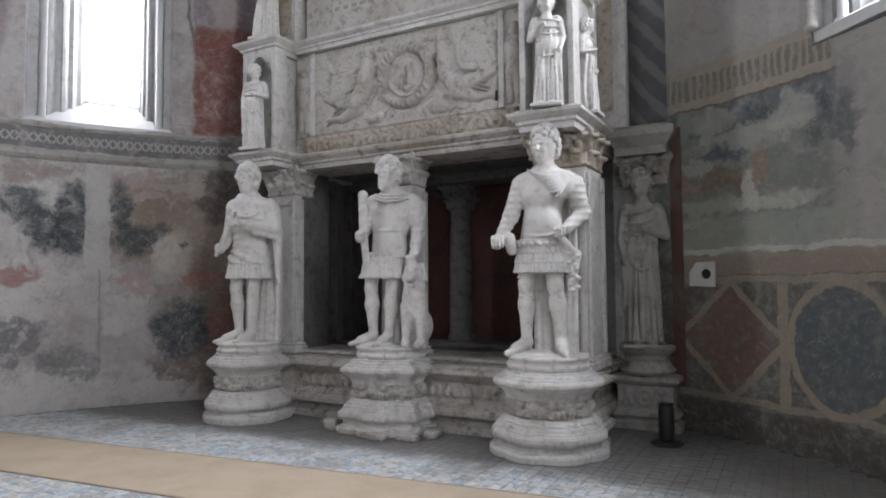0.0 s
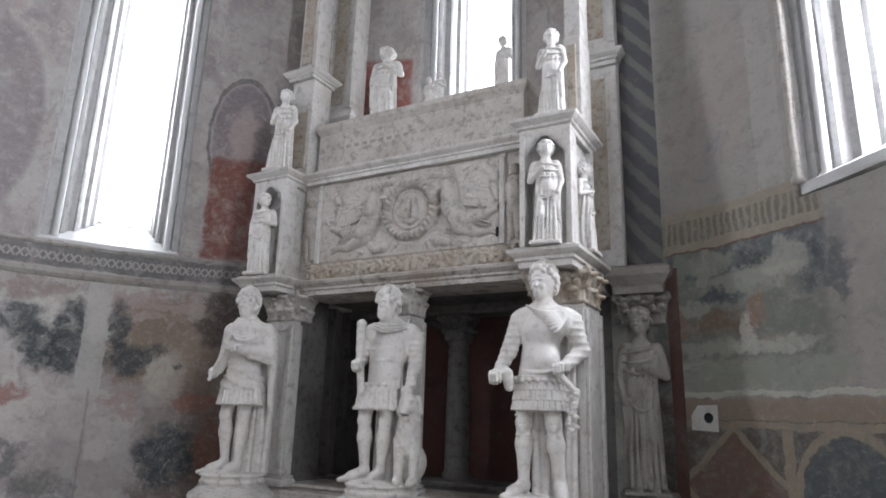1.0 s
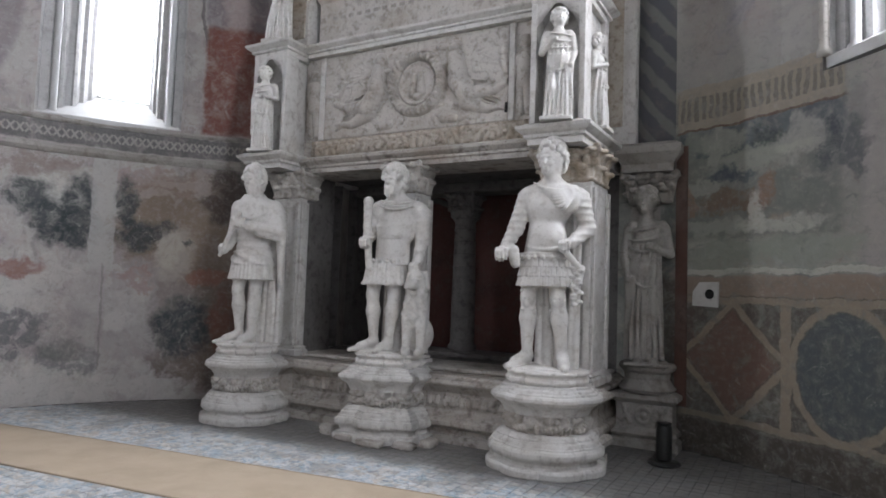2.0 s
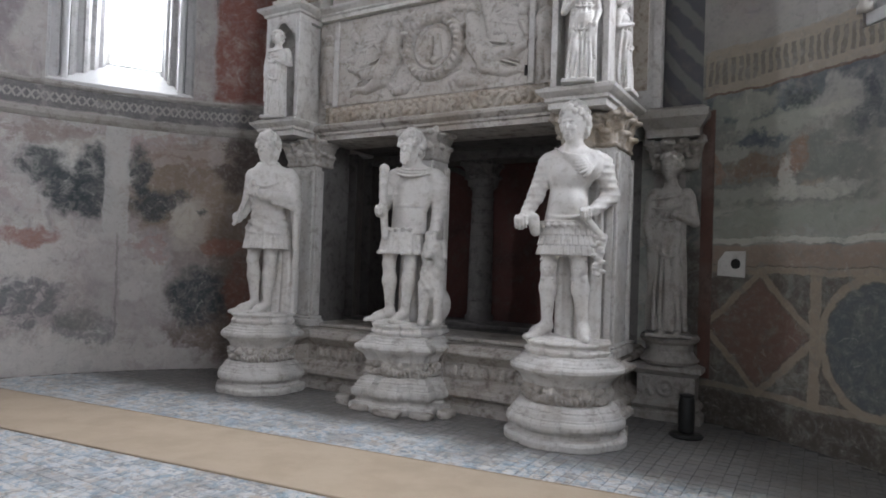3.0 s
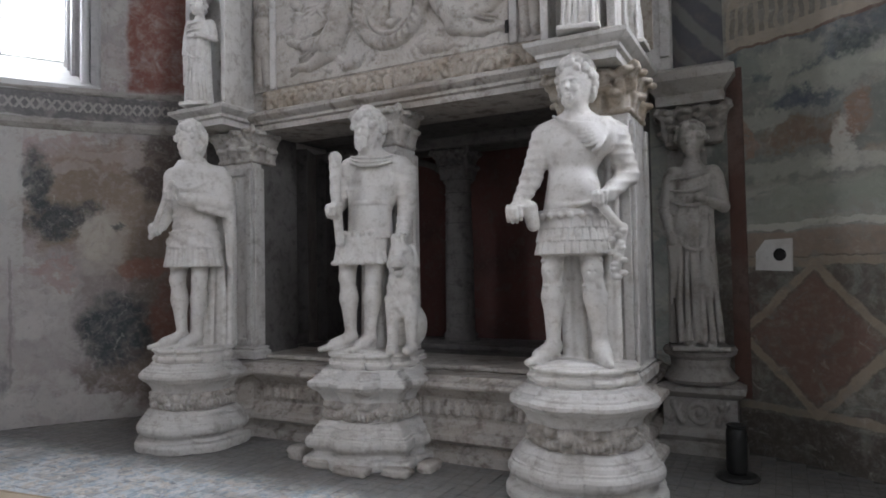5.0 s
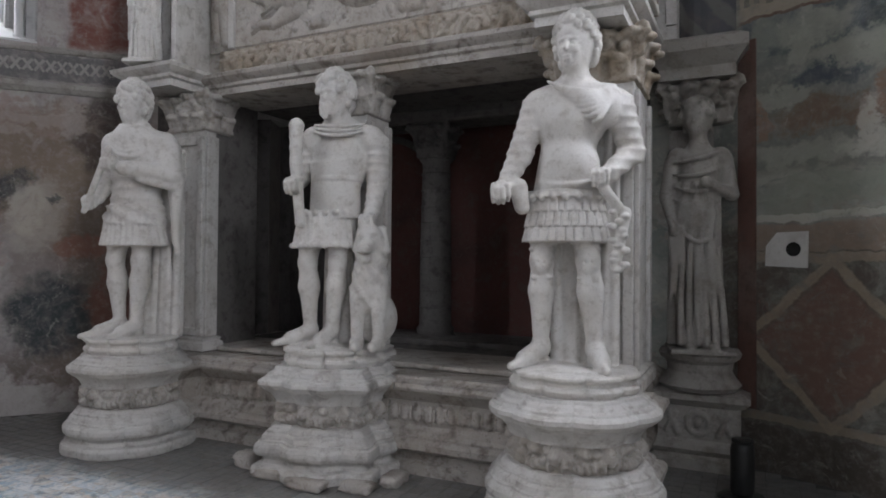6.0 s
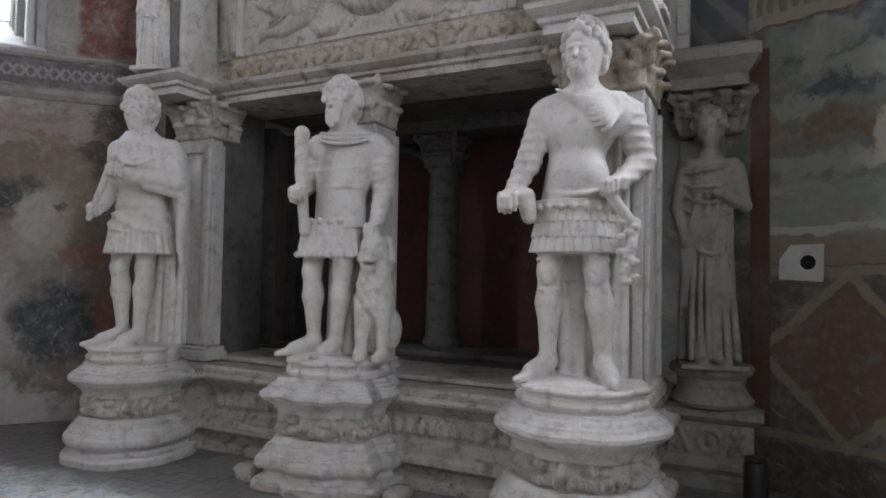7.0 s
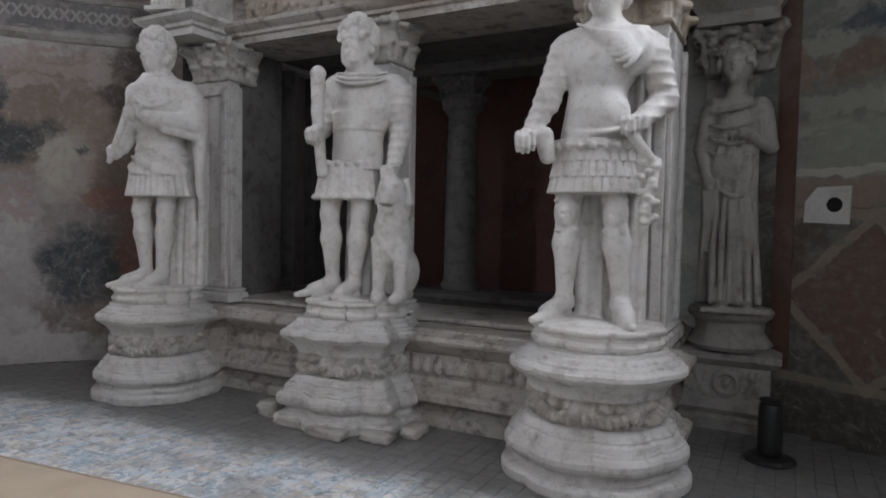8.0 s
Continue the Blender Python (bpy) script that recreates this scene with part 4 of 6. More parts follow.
def leafy(name, mat, parent, x0, x1, y0, y1, z0, seed, tall=0.30):
    """A weathered capital: two rows of curling leaves and corner volutes melted onto the bell."""
    rng = random.Random(seed)
    c = Clay((x0 - 0.16, y0 - 0.18, z0 - 0.03), (x1 + 0.16, y1 + 0.05, z0 + tall + 0.06), 0.0115)
    c.slab((x0, y0, z0 - 0.01), (x1, y1, z0 + tall), 0.02, 0.02)
    c.slab((x0 - 0.02, y0 - 0.02, z0), (x1 + 0.02, y1, z0 + 0.03), 0.01, 0.01)
    spots = []
    for row in (0, 1):
        n = 3 + row
        for i in range(n):
            spots.append((x0 + (x1 - x0) * (i + (0.5 if not row else 0.0)) / (n - row), y0, 0, -1, row))
        for i in range(2 + row):
            y = y0 + (y1 - y0) * (i + 0.5) / (2 + row)
            spots += [(x1, y, 1, 0, row), (x0, y, -1, 0, row)]
    for x, y, nx, ny, row in spots:
        zb = z0 + 0.02 + 0.45 * tall * row
        tx, ty = -ny, nx
        h = tall * rng.uniform(0.40, 0.52)
        for k in (-1, 0, 1):
            w = 0.028 * k
            out = 0.065 + 0.02 * row - 0.012 * abs(k) + rng.uniform(-0.008, 0.008)
            c.limb((x + tx * w, y + ty * w, zb), (x + tx * w * 1.5 + nx * out * 0.55, y + ty * w * 1.5 + ny * out * 0.55, zb + h * 0.8), 0.026, 0.024, 0.012)
            c.limb((x + tx * w * 1.5 + nx * out * 0.55, y + ty * w * 1.5 + ny * out * 0.55, zb + h * 0.8), (x + tx * w * 1.2 + nx * out, y + ty * w * 1.2 + ny * out, zb + h * 0.72), 0.026, 0.018, 0.010)
        c.egg((x + nx * (0.07 + 0.02 * row), y + ny * (0.07 + 0.02 * row), zb + h * 0.74), (0.028, 0.028, 0.024), 0.018)
    for x, s in ((x0, -1), (x1, 1)):
        for k in range(14):
            a, r = k * 0.6, 0.062 - 0.0035 * k
            c.egg((x + s * (0.04 + 0.7 * r * math.cos(a)), y0 - 0.04 - 0.5 * r * math.cos(a), z0 + tall - 0.045 + r * math.sin(a)), (0.022, 0.022, 0.022), 0.01)
    for i in range(10):
        c.egg((rng.uniform(x0, x1), y0 - 0.04, z0 + tall * rng.uniform(0.5, 0.95)), (0.035, 0.04, 0.03), 0.015)
    me = c.mesh(name)
    return link_mesh(name, me, mat, parent, "weathered capital carved with leaves")


def pier(x0, x1, y0, y1, seed, gold):
    """A panelled pilaster with a leafy capital."""
    p = part("pilaster", box(x0, x1, y0, y1, 0.63, 2.42), MARBLE, tomb, "panelled marble pilaster")
    part("pilaster_foot", moulding(rect(x0, x1, y0, y1), [(0.05, 0.64), (0.05, 0.70), (0.03, 0.715), (0.04, 0.735), (0.012, 0.75)]), MARBLE, p)
    for a, b in ((x0, x0 + 0.06), (x1 - 0.06, x1)):
        part("stile", box(a, b, y0 - 0.03, y0 - 0.001, 0.755, 2.37, 0.008), MARBLE, p)
    for a, b in ((0.756, 0.82), (2.30, 2.37)):
        part("rail", box(x0 + 0.061, x1 - 0.061, y0 - 0.028, y0 - 0.001, a, b, 0.008), MARBLE, p)
    part("stile", box(x1 + 0.001, x1 + 0.03, y0, y0 + 0.07, 0.755, 2.37, 0.008), MARBLE, p)
    part("stile", box(x1 + 0.001, x1 + 0.03, y1 - 0.07, y1, 0.755, 2.37, 0.008), MARBLE, p)
    leafy("capital", gold, p, x0, x1, y0, max(y1, y0 + 0.3), 2.42, seed)


pier(-1.65, -1.25, 0.0, 0.12, 1, WORN)
# the pier's inner side, split off so its shade could be put in the colour
part("pier_reveal", box(-1.63, -1.262, 0.121, 0.62, 0.63, 2.70, 0.01), SHADED, tomb, "inner side of the left pier, coloured dark for its shade")
pier(RX - 0.20, RX + 0.28, -0.05, 0.46, 2, GILT)
pier(MX - 0.16, MX + 0.15, 0.05, 0.35, 3, WORN)

def dart_band(gx, gz):
    h = np.zeros_like(gx)
    for i in range(-8, 9):
        x = i * 0.085
        h = np.maximum(h, lump(gx, gz, x, 0.05, x, 0.10, 0.032, 0.028, 0.9))
        h = np.maximum(h, lump(gx, gz, x + 0.042, 0.03, x + 0.042, 0.11, 0.010, 0.008, 1.2))
    return h


for x, w in ((-0.66, 0.80), (1.0, 0.90)):
    carved("carved_course", w, 0.15, 0.03, dart_band, DIRTY, tomb, pose(x, -0.085, 0.305), 0.010, "worn band of carved ornament")


def rough_stone(x, y, sx, sy, sz, seed):
    bm = bmesh.new()
    bmesh.ops.create_icosphere(bm, subdivisions=3, radius=1.0)
    for v in bm.verts:
        q = v.co.copy()
        k = max(abs(q.x), abs(q.y), abs(q.z))
        q = q.lerp(q / k, 0.92) * (1 + 0.13 * noise.noise(q * 1.7 + Vector((seed, 0, 0))))
        v.co = (x + q.x * sx, y + q.y * sy, sz * 0.9 + q.z * sz)
    return part("footing_stone", bm, DIRTY, tomb, "rough loose footing stone", True)


for n, (x, y, sx, sy, sz) in enumerate(((-0.30, -0.50, 0.075, 0.065, 0.05), (-0.02, -0.60, 0.13, 0.06, 0.032), (0.30, -0.66, 0.13, 0.06, 0.03), (0.60, -0.55, 0.10, 0.07, 0.028), (0.74, -0.36, 0.06, 0.09, 0.034))):
    rough_stone(x, y, sx, sy, sz, n * 3.7)

# lower entablature, broken forward over the outer piers
COR1 = [(0.0, 0.0), (0.0, 0.05), (0.025, 0.06), (0.025, 0.085), (0.05, 0.10), (0.08, 0.125), (0.085, 0.15), (0.04, 0.165), (0.02, 0.18)]


def cornice(name, x0, x1, y0, y1, z, k=1.0, label="", mat=None):
    return part(name, moulding(rect(x0, x1, y0, y1), [(d * k, z + h * k) for d, h in COR1]), mat or MARBLE, tomb, label)


cornice("cornice", LX + 0.30, RX - 0.29, 0.05, 0.62, 2.70, 1.0, "moulded marble cornice over the openings", DIRTY)
for x in (LX, RX):
    cornice("cornice", x - 0.24, x + 0.26, -0.29, 0.60, 2.722, 1.05, "cornice broken forward over the pier")
    part("side_beam", box(x - 0.24 if x > 0 else x - 0.2, x + 0.2, 0.61, 1.25, 2.70, 2.88, 0.01), MARBLE, tomb, "side beam running back to the wall")

# frieze storey
part("frieze_backing", box(LX + 0.1, RX - 0.1, 0.16, 0.6, 2.885, 4.05), WORN, tomb, "plain marble backing of the carved frieze")


def scroll_band(gx, gz):
    h = np.zeros_like(gx)
    for i in range(26):
        x = -1.35 + i * 0.108
        h = np.maximum(h, lump(gx, gz, x - 0.02, 0.05 + 0.02 * math.sin(i * 2.1), x + 0.02 * math.cos(i * 1.3), 0.12, 0.030, 0.026, 0.85))
        h = np.maximum(h, lump(gx, gz, x, 0.16, x + 0.05, 0.15, 0.024, 0.02, 0.9))
    for x in (-1.28, -0.62, 0.02, 0.11, 0.62, 1.27):
        h = np.maximum(h, lump(gx, gz, x, 0.02, x, 0.10, 0.034, 0.042, 1.2))
        h = np.maximum(h, lump(gx, gz, x, 0.155, x, 0.165, 0.032, 0.03, 1.5))
    for k in range(60):
        x = -1.33 + 2.66 * ((k * 0.618) % 1)
        h = np.maximum(h, lump(gx, gz, x, 0.03 + 0.12 * ((k * 0.37) % 1), x + 0.03, 0.05 + 0.1 * ((k * 0.53) % 1), 0.03, 0.022, 1.0))
    return h


carved("carved_band", 2.72, 0.20, 0.03, scroll_band, GILT, tomb, pose(0.13, 0.125, 2.885), 0.012, "band carved with putti and garlands")


def angels(gx, gz):
    """Two flying figures that hold a wreath: upright torsos beside it, robes streaming outwards, wings and small heads behind."""
    h = np.zeros_like(gx)
    mid, c = 0.11, 0.50
    d = np.sqrt((gx - mid) ** 2 + (gz - c) ** 2)
    for s in (-1, 1):
        def L(ax, az, bx, bz, ra, rb, f=0.9):
            nonlocal h
            h = np.maximum(h, lump(gx, gz, mid + s * ax, az, mid + s * bx, bz, ra, rb, f))
        L(0.46, 0.80, 0.46, 0.83, 0.068, 0.062, 1.5)
        L(0.47, 0.70, 0.50, 0.50, 0.088, 0.105, 1.15)
        L(0.41, 0.68, 0.30, 0.66, 0.036, 0.03, 1.5)
        L(0.50, 0.60, 0.34, 0.44, 0.036, 0.03, 1.5)
        L(0.34, 0.44, 0.28, 0.34, 0.03, 0.026, 1.5)
        L(0.50, 0.46, 0.62, 0.30, 0.115, 0.12, 0.9)
        L(0.62, 0.30, 0.90, 0.33, 0.10, 0.06, 0.9)
        L(0.90, 0.33, 1.08, 0.40, 0.05, 0.03, 1.2)
        L(0.60, 0.24, 0.84, 0.14, 0.09, 0.05, 0.9)
        L(0.84, 0.14, 1.04, 0.16, 0.045, 0.03, 1.2)
        for q in range(6):
            L(0.54, 0.48 - 0.03 * q, 0.80 + 0.05 * q, 0.42 - 0.065 * q, 0.016, 0.012, 3.2)
        for q in range(6):
            L(0.60, 0.68, 0.74 + 0.05 * q, 0.86 - 0.06 * q, 0.028, 0.018, 0.7)
        L(0.98, 0.70, 1.00, 0.74, 0.05, 0.05, 1.1)
        L(0.98, 0.62, 1.02, 0.48, 0.05, 0.03, 0.9)
        L(0.34, 0.10, 0.46, 0.08, 0.06, 0.045, 0.9)
        L(0.26, 0.86, 0.36, 0.84, 0.045, 0.03, 1.0)
    ang = np.arctan2(gz - c, gx - mid)
    wreath = np.sqrt(np.maximum(0.058 ** 2 - (d - 0.300) ** 2, 0)) * 1.5 * (0.9 + 0.1 * np.sin(ang * 30 + 40 * d))
    inner = np.sqrt(np.maximum(0.022 ** 2 - (d - 0.215) ** 2, 0)) * 1.2
    h = np.where(d < 0.25, 0.010, h)
    h = np.maximum(h, np.maximum(wreath, inner))
    for ax, az, bx, bz, r in ((-0.06, 0.40, -0.03, 0.58, 0.045), (0.06, 0.42, 0.04, 0.60, 0.05), (0.0, 0.36, 0.09, 0.40, 0.04)):
        h = np.maximum(h, 0.010 + lump(gx, gz, mid + ax, az, mid + bx, bz, r, r * 0.7, 0.8) * (d < 0.2))
    rng = random.Random(41)
    for k in range(90):
        a, x, z, r = rng.uniform(0, 6.28), rng.uniform(-1.12, 1.12), rng.uniform(0.04, 0.86), rng.uniform(0.012, 0.036)
        h = np.where(d > 0.37, np.maximum(h, lump(gx, gz, x, z, x + 0.08 * math.cos(a), z + 0.08 * math.sin(a), r, r * 0.6, 0.8)), h)
    return 1.15 * h


carved("relief_panel", 2.32, 0.962, 0.03, angels, WORN, tomb, pose(0.07, 0.125, 3.086), 0.0095, "relief of two flying winged figures holding a round wreath")
# thin black plate in place of a small hole and its shade
part("hole_plate", box(1.205, 1.235, 0.083, 0.088, 3.16, 3.26, 0.002), VOID, tomb, "small dark hole in the frieze")


def standing(gx, gz):
    h = np.zeros_like(gx)
    for a in ((0, 0.74, 0, 0.78, 0.055, 0.05, 0.9), (0, 0.62, 0, 0.36, 0.085, 0.075, 0.7), (-0.03, 0.36, -0.04, 0.06, 0.06, 0.035, 0.7), (0.03, 0.36, 0.05, 0.06, 0.06, 0.035, 0.7),
              (-0.08, 0.62, -0.09, 0.44, 0.03, 0.025, 0.9), (0.08, 0.62, 0.03, 0.50, 0.03, 0.025, 0.9)):
        h = np.maximum(h, lump(gx, gz, *a))
    return 1.3 * h


for x in (-1.215, 1.395):
    carved("relief_figure", 0.24, 0.962, 0.03, standing, WORN, tomb, pose(x, 0.12, 3.086), 0.012, "narrow upright relief of a plain standing figure")
for x in (-1.085, 1.265):
    part("strip", box(x - 0.03, x + 0.03, 0.09, 0.16, 3.087, 4.045, 0.008), MARBLE, tomb)


def niche_pier(x, z0, z1, side):
    """A pier hollowed with a shallow niche in front, and one in the open side."""
    w, y0, y1 = 0.25, -0.24, 0.50
    p = part("niche_pier", box(x - w + 0.05, x + w - 0.05, -0.06, y1, z0, z1), MARBLE, tomb, "marble pier with shallow figure niches")
    for a, b in ((x - w, x - w + 0.055), (x + w - 0.055, x + w)):
        part("jamb", box(a, b, y0, y0 + 0.19, z0, z1, 0.008), MARBLE, p)
        part("corner_post", box(a, b, 0.40, y1 + 0.02, z0, z1, 0.008), MARBLE, p)
    bm = bmesh.new()
    n = 10
    r = w - 0.055
    zc = z1 - r - 0.03
    pts = [(x - r, z1)] + [(x - r * math.cos(math.pi * i / n), zc + r * math.sin(math.pi * i / n)) for i in range(n + 1)] + [(x + r, z1)]
    fr, bk = [bm.verts.new((a, y0, b)) for a, b in pts], [bm.verts.new((a, y0 + 0.17, b)) for a, b in pts]
    tm, tb = bm.verts.new((x, y0, z1)), bm.verts.new((x, y0 + 0.17, z1))
    for i in range(len(pts) - 1):
        bm.faces.new((fr[i], fr[i + 1], bk[i + 1], bk[i]))
        bm.faces.new((fr[i], tm, fr[i + 1]))
    bmesh.ops.recalc_face_normals(bm, faces=bm.faces[:])
    part("niche_arch", bm, MARBLE, p)


niche_pier(LX, 2.915, 4.02, -1)
niche_pier(RX, 2.915, 4.02, 1)
cornice("cornice", LX + 0.30, RX - 0.29, 0.05, 0.95, 4.05, 0.85, "upper moulded marble cornice")
for x in (LX, RX):
    cornice("cornice", x - 0.25, x + 0.25, -0.24, 0.52, 4.02, 1.0, "upper cornice broken forward over the pier")

# sarcophagus chest above the frieze
part("sarcophagus", moulding(rect(LX + 0.36, RX - 0.36, 0.16, 0.85), [(0.0, 4.20), (0.02, 4.24), (0.0, 4.28), (0.0, 4.72), (0.03, 4.76), (0.05, 4.79), (0.05, 4.85), (0.0, 4.88)]),
     WORN, tomb, "long plain marble chest with weathered lid")
for i in range(22):
    x = LX + 0.55 + i * 0.115
    part("inscription_bar", box(x, x + 0.07, 0.155, 0.158, 4.50, 4.54, 0), GREYED, tomb)

# third storey piers
for x, s in ((LX + 0.04, 1), (RX + 0.16, -1)):
    a, b = (x - 0.10, x + 0.24) if s > 0 else (x - 0.05, x + 0.12)
    p = part("upper_pier", box(a, b, 0.05, 0.40, 4.20, 5.50 if s > 0 else 5.15), MARBLE, tomb, "upper pier with carved strip")
    part("carved_strip", box(a + 0.04, b - 0.04, 0.025, 0.05, 4.30, 5.05, 0.01), GILT, p)
    if s > 0:
        cornice("cornice", x - 0.14, x + 0.26, 0.0, 0.44, 5.50, 0.8, "small cornice of the upper pier")
        a, b = x - 0.06, x + 0.20
    q = part("upper_pier", box(a, b, 0.08, 0.36, 5.65 if s > 0 else 5.15, 8.6), MARBLE, tomb, "slender upper pier")
    part("carved_strip", box(a + 0.05, b - 0.05, 0.055, 0.08, 5.75, 8.4, 0.01), GILT, q)

# rear wall pilasters
for x, y0, zb, zc in ((-1.33, 0.55, 4.19, 4.98), (2.0, 1.0, 2.97, 5.28)):
    p = part("rear_pilaster", box(x - 0.21, x + 0.25, y0, y0 + 0.28, zb, 8.8), MARBLE, tomb, "rear pilaster with framed panels")
    for z0, z1 in ((zb + 0.1, zc - 0.06), (zc + 0.3, 8.6)):
        for a, b in ((x - 0.205, x - 0.14), (x + 0.17, x + 0.245)):
            part("stile", box(a, b, y0 - 0.028, y0 - 0.001, z0, z1, 0.006), MARBLE, p)
        part("panel", box(x - 0.09, x + 0.12, y0 - 0.015, y0 - 0.001, z0 + 0.08, z1 - 0.08, 0.004), GILT, p, "dull gilded panel")
    cornice("cornice", x - 0.22, x + 0.26, y0 - 0.05, y0 + 0.27, zc, 1.0, "cornice of the rear pilaster")

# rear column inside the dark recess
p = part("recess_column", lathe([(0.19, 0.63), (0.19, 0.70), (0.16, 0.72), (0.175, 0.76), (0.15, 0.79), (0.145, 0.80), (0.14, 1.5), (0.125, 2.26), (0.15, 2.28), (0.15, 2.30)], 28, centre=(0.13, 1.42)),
         SHADED, tomb, "grey half-hidden column in the dark recess", True)
leafy("capital", SHADED, p, 0.01, 0.25, 1.30, 1.54, 2.30, 31, 0.30)
part("abacus", moulding(rect(-0.04, 0.30, 1.25, 1.59), [(0.0, 2.602), (0.03, 2.64), (0.03, 2.70), (0.0, 2.718)]), SHADED, p)
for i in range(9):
    part("drum_band", lathe([(0.146 - 0.0016 * i, 0.95 + 0.15 * i), (0.150 - 0.0016 * i, 0.96 + 0.15 * i), (0.145 - 0.0016 * i, 0.97 + 0.15 * i)], 24, centre=(0.13, 1.42)), SHADED, p)
part("recess_floor", box(-1.4, 1.6, 0.7, 1.94, 0.63, 0.672, 0.006), SHADED, tomb, "grey stone slab under the recess")
part("grave_slab", box(-0.9, 1.5, 0.95, 1.32, 0.673, 0.72, 0.012), SHADED, tomb, "low grey slab lying in the recess")
part("recess_side", box(-2.3, -1.42, 1.28, 2.08, 0.0, 2.95, 0), DEEP_SHADE, tomb, "side of the recess, coloured dark for its shade")
part("recess_side", box(1.62, 2.1, 1.36, 1.94, 0.0, 2.7, 0), DEEP_SHADE, tomb, "side of the recess, coloured dark for its shade")
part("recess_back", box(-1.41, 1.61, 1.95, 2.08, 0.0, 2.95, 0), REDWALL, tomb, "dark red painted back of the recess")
part("recess_ceiling", box(-1.34, 1.6, 0.63, 1.94, 2.72, 2.88, 0.01), SHADED, tomb, "grey stone soffit of the recess")
part("inner_lintel", moulding(rect(-1.38, 1.6, 1.24, 1.60), [(0.0, 2.60), (0.02, 2.62), (0.02, 2.66), (0.0, 2.718)]), SHADED, tomb, "grey inner lintel over the recess column")


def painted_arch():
    """A plain arch of shade-darkened stone framing the red back wall behind the left opening."""
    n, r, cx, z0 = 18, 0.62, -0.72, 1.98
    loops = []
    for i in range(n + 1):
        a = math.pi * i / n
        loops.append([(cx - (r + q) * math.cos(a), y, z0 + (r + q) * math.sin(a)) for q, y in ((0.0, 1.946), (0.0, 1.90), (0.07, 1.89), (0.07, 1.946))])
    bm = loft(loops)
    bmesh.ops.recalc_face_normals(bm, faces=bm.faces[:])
    return part("recess_arch", bm, SHADED, tomb, "stone arch on the red wall, coloured for dim shade")


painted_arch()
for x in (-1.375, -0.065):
    part("arch_post", box(x - 0.035, x + 0.035, 1.89, 1.946, 0.68, 1.979, 0.006), SHADED, tomb)
part("wall_tablet", box(0.92, 1.14, 1.905, 1.948, 1.62, 2.02, 0.01), REVEAL, tomb, "small pale stone tablet on the red wall")


# ---- statues ----
def head(c, x, y, z, yaw, r=1.0, beard=False, curls=70, seed=1, veil=False, long=1.0):
    """A plain carved head with curled hair, facing -y turned by yaw."""
    a, rz = radians(yaw), r * long
    cs, sn = math.cos(a), math.sin(a)

    def P(u, v, w):
        u, v, w = u * r, v * r, w * rz
        return (x + cs * u - sn * v, y + sn * u + cs * v, z + w)

    c.egg(P(0, 0.012, 0.02), (0.078 * r, 0.098 * r, 0.115 * rz), 0.02, yaw)
    c.egg(P(0, -0.035, -0.045), (0.052 * r, 0.056 * r, 0.070 * rz), 0.02, yaw)
    rng = random.Random(seed)
    if veil:
        c.egg(P(0, 0.03, 0.03), (0.10 * r, 0.11 * r, 0.125 * rz), 0.02, yaw)
        c.egg(P(0, -0.085, 0.0), (0.062 * r, 0.05 * r, 0.085 * rz), 0.015, yaw, cut=True)
        c.egg(P(0, -0.045, -0.01), (0.058 * r, 0.065 * r, 0.088 * rz), 0.012, yaw)
    else:
        c.egg(P(0, 0.024, 0.032), (0.100 * r, 0.112 * r, 0.122 * rz), 0.012, yaw)
        c.egg(P(0, -0.11, -0.020), (0.066 * r, 0.055 * r, 0.072 * rz), 0.010, yaw, cut=True)
        c.egg(P(0, -0.030, -0.014), (0.063 * r, 0.066 * r, 0.094 * rz), 0.010, yaw)
        c.egg(P(0, -0.066, -0.082), (0.026 * r, 0.024 * r, 0.024 * rz), 0.014, yaw)
        for s in (-1, 1):
            c.egg(P(0.028 * s, -0.098, 0.002), (0.021 * r, 0.020 * r, 0.013 * rz), 0.008, yaw, cut=True)
            c.egg(P(0.028 * s, -0.073, 0.001), (0.014 * r, 0.012 * r, 0.009 * rz), 0.004, yaw)
            c.limb(P(0.010 * s, -0.092, 0.021), P(0.046 * s, -0.074, 0.018), 0.006 * r, 0.005 * r, 0.010)
            c.egg(P(0.036 * s, -0.066, -0.030), (0.019 * r, 0.020 * r, 0.020 * rz), 0.012, yaw)
        c.limb(P(0, -0.088, 0.024), P(0, -0.108, -0.024), 0.007 * r, 0.012 * r, 0.012)
        c.limb(P(-0.016, -0.090, -0.056), P(0.016, -0.090, -0.056), 0.006 * r, None, 0.008)
        c.limb(P(-0.013, -0.088, -0.070), P(0.013, -0.088, -0.070), 0.007 * r, None, 0.008)
        for i in range(curls):
            az, el = rng.uniform(-2.8, 2.8), rng.uniform(-0.85, 1.5)
            if abs(az) < 0.85 and el < 0.42 or abs(az) < 1.5 and el < 0.0:
                continue
            q = (math.sin(az) * math.cos(el) * 0.106, 0.022 - math.cos(az) * math.cos(el) * 0.120, 0.026 + math.sin(el) * 0.128)
            w = rng.uniform(0.014, 0.023) * r
            c.egg(P(*q), (w, w, w * 1.4), 0.002)
    if beard:
        c.egg(P(0, -0.062, -0.095), (0.052 * r, 0.042 * r, 0.048 * rz), 0.02, yaw)
        for i in range(34):
            u = rng.uniform(-1, 1)
            q = (0.052 * u, -0.098 + 0.035 * u * u + rng.uniform(-0.004, 0.004), -0.085 + rng.uniform(-0.05, 0.02) + 0.03 * u * u)
            c.egg(P(*q), (0.012 * r, 0.011 * r, 0.016 * rz), 0.005)
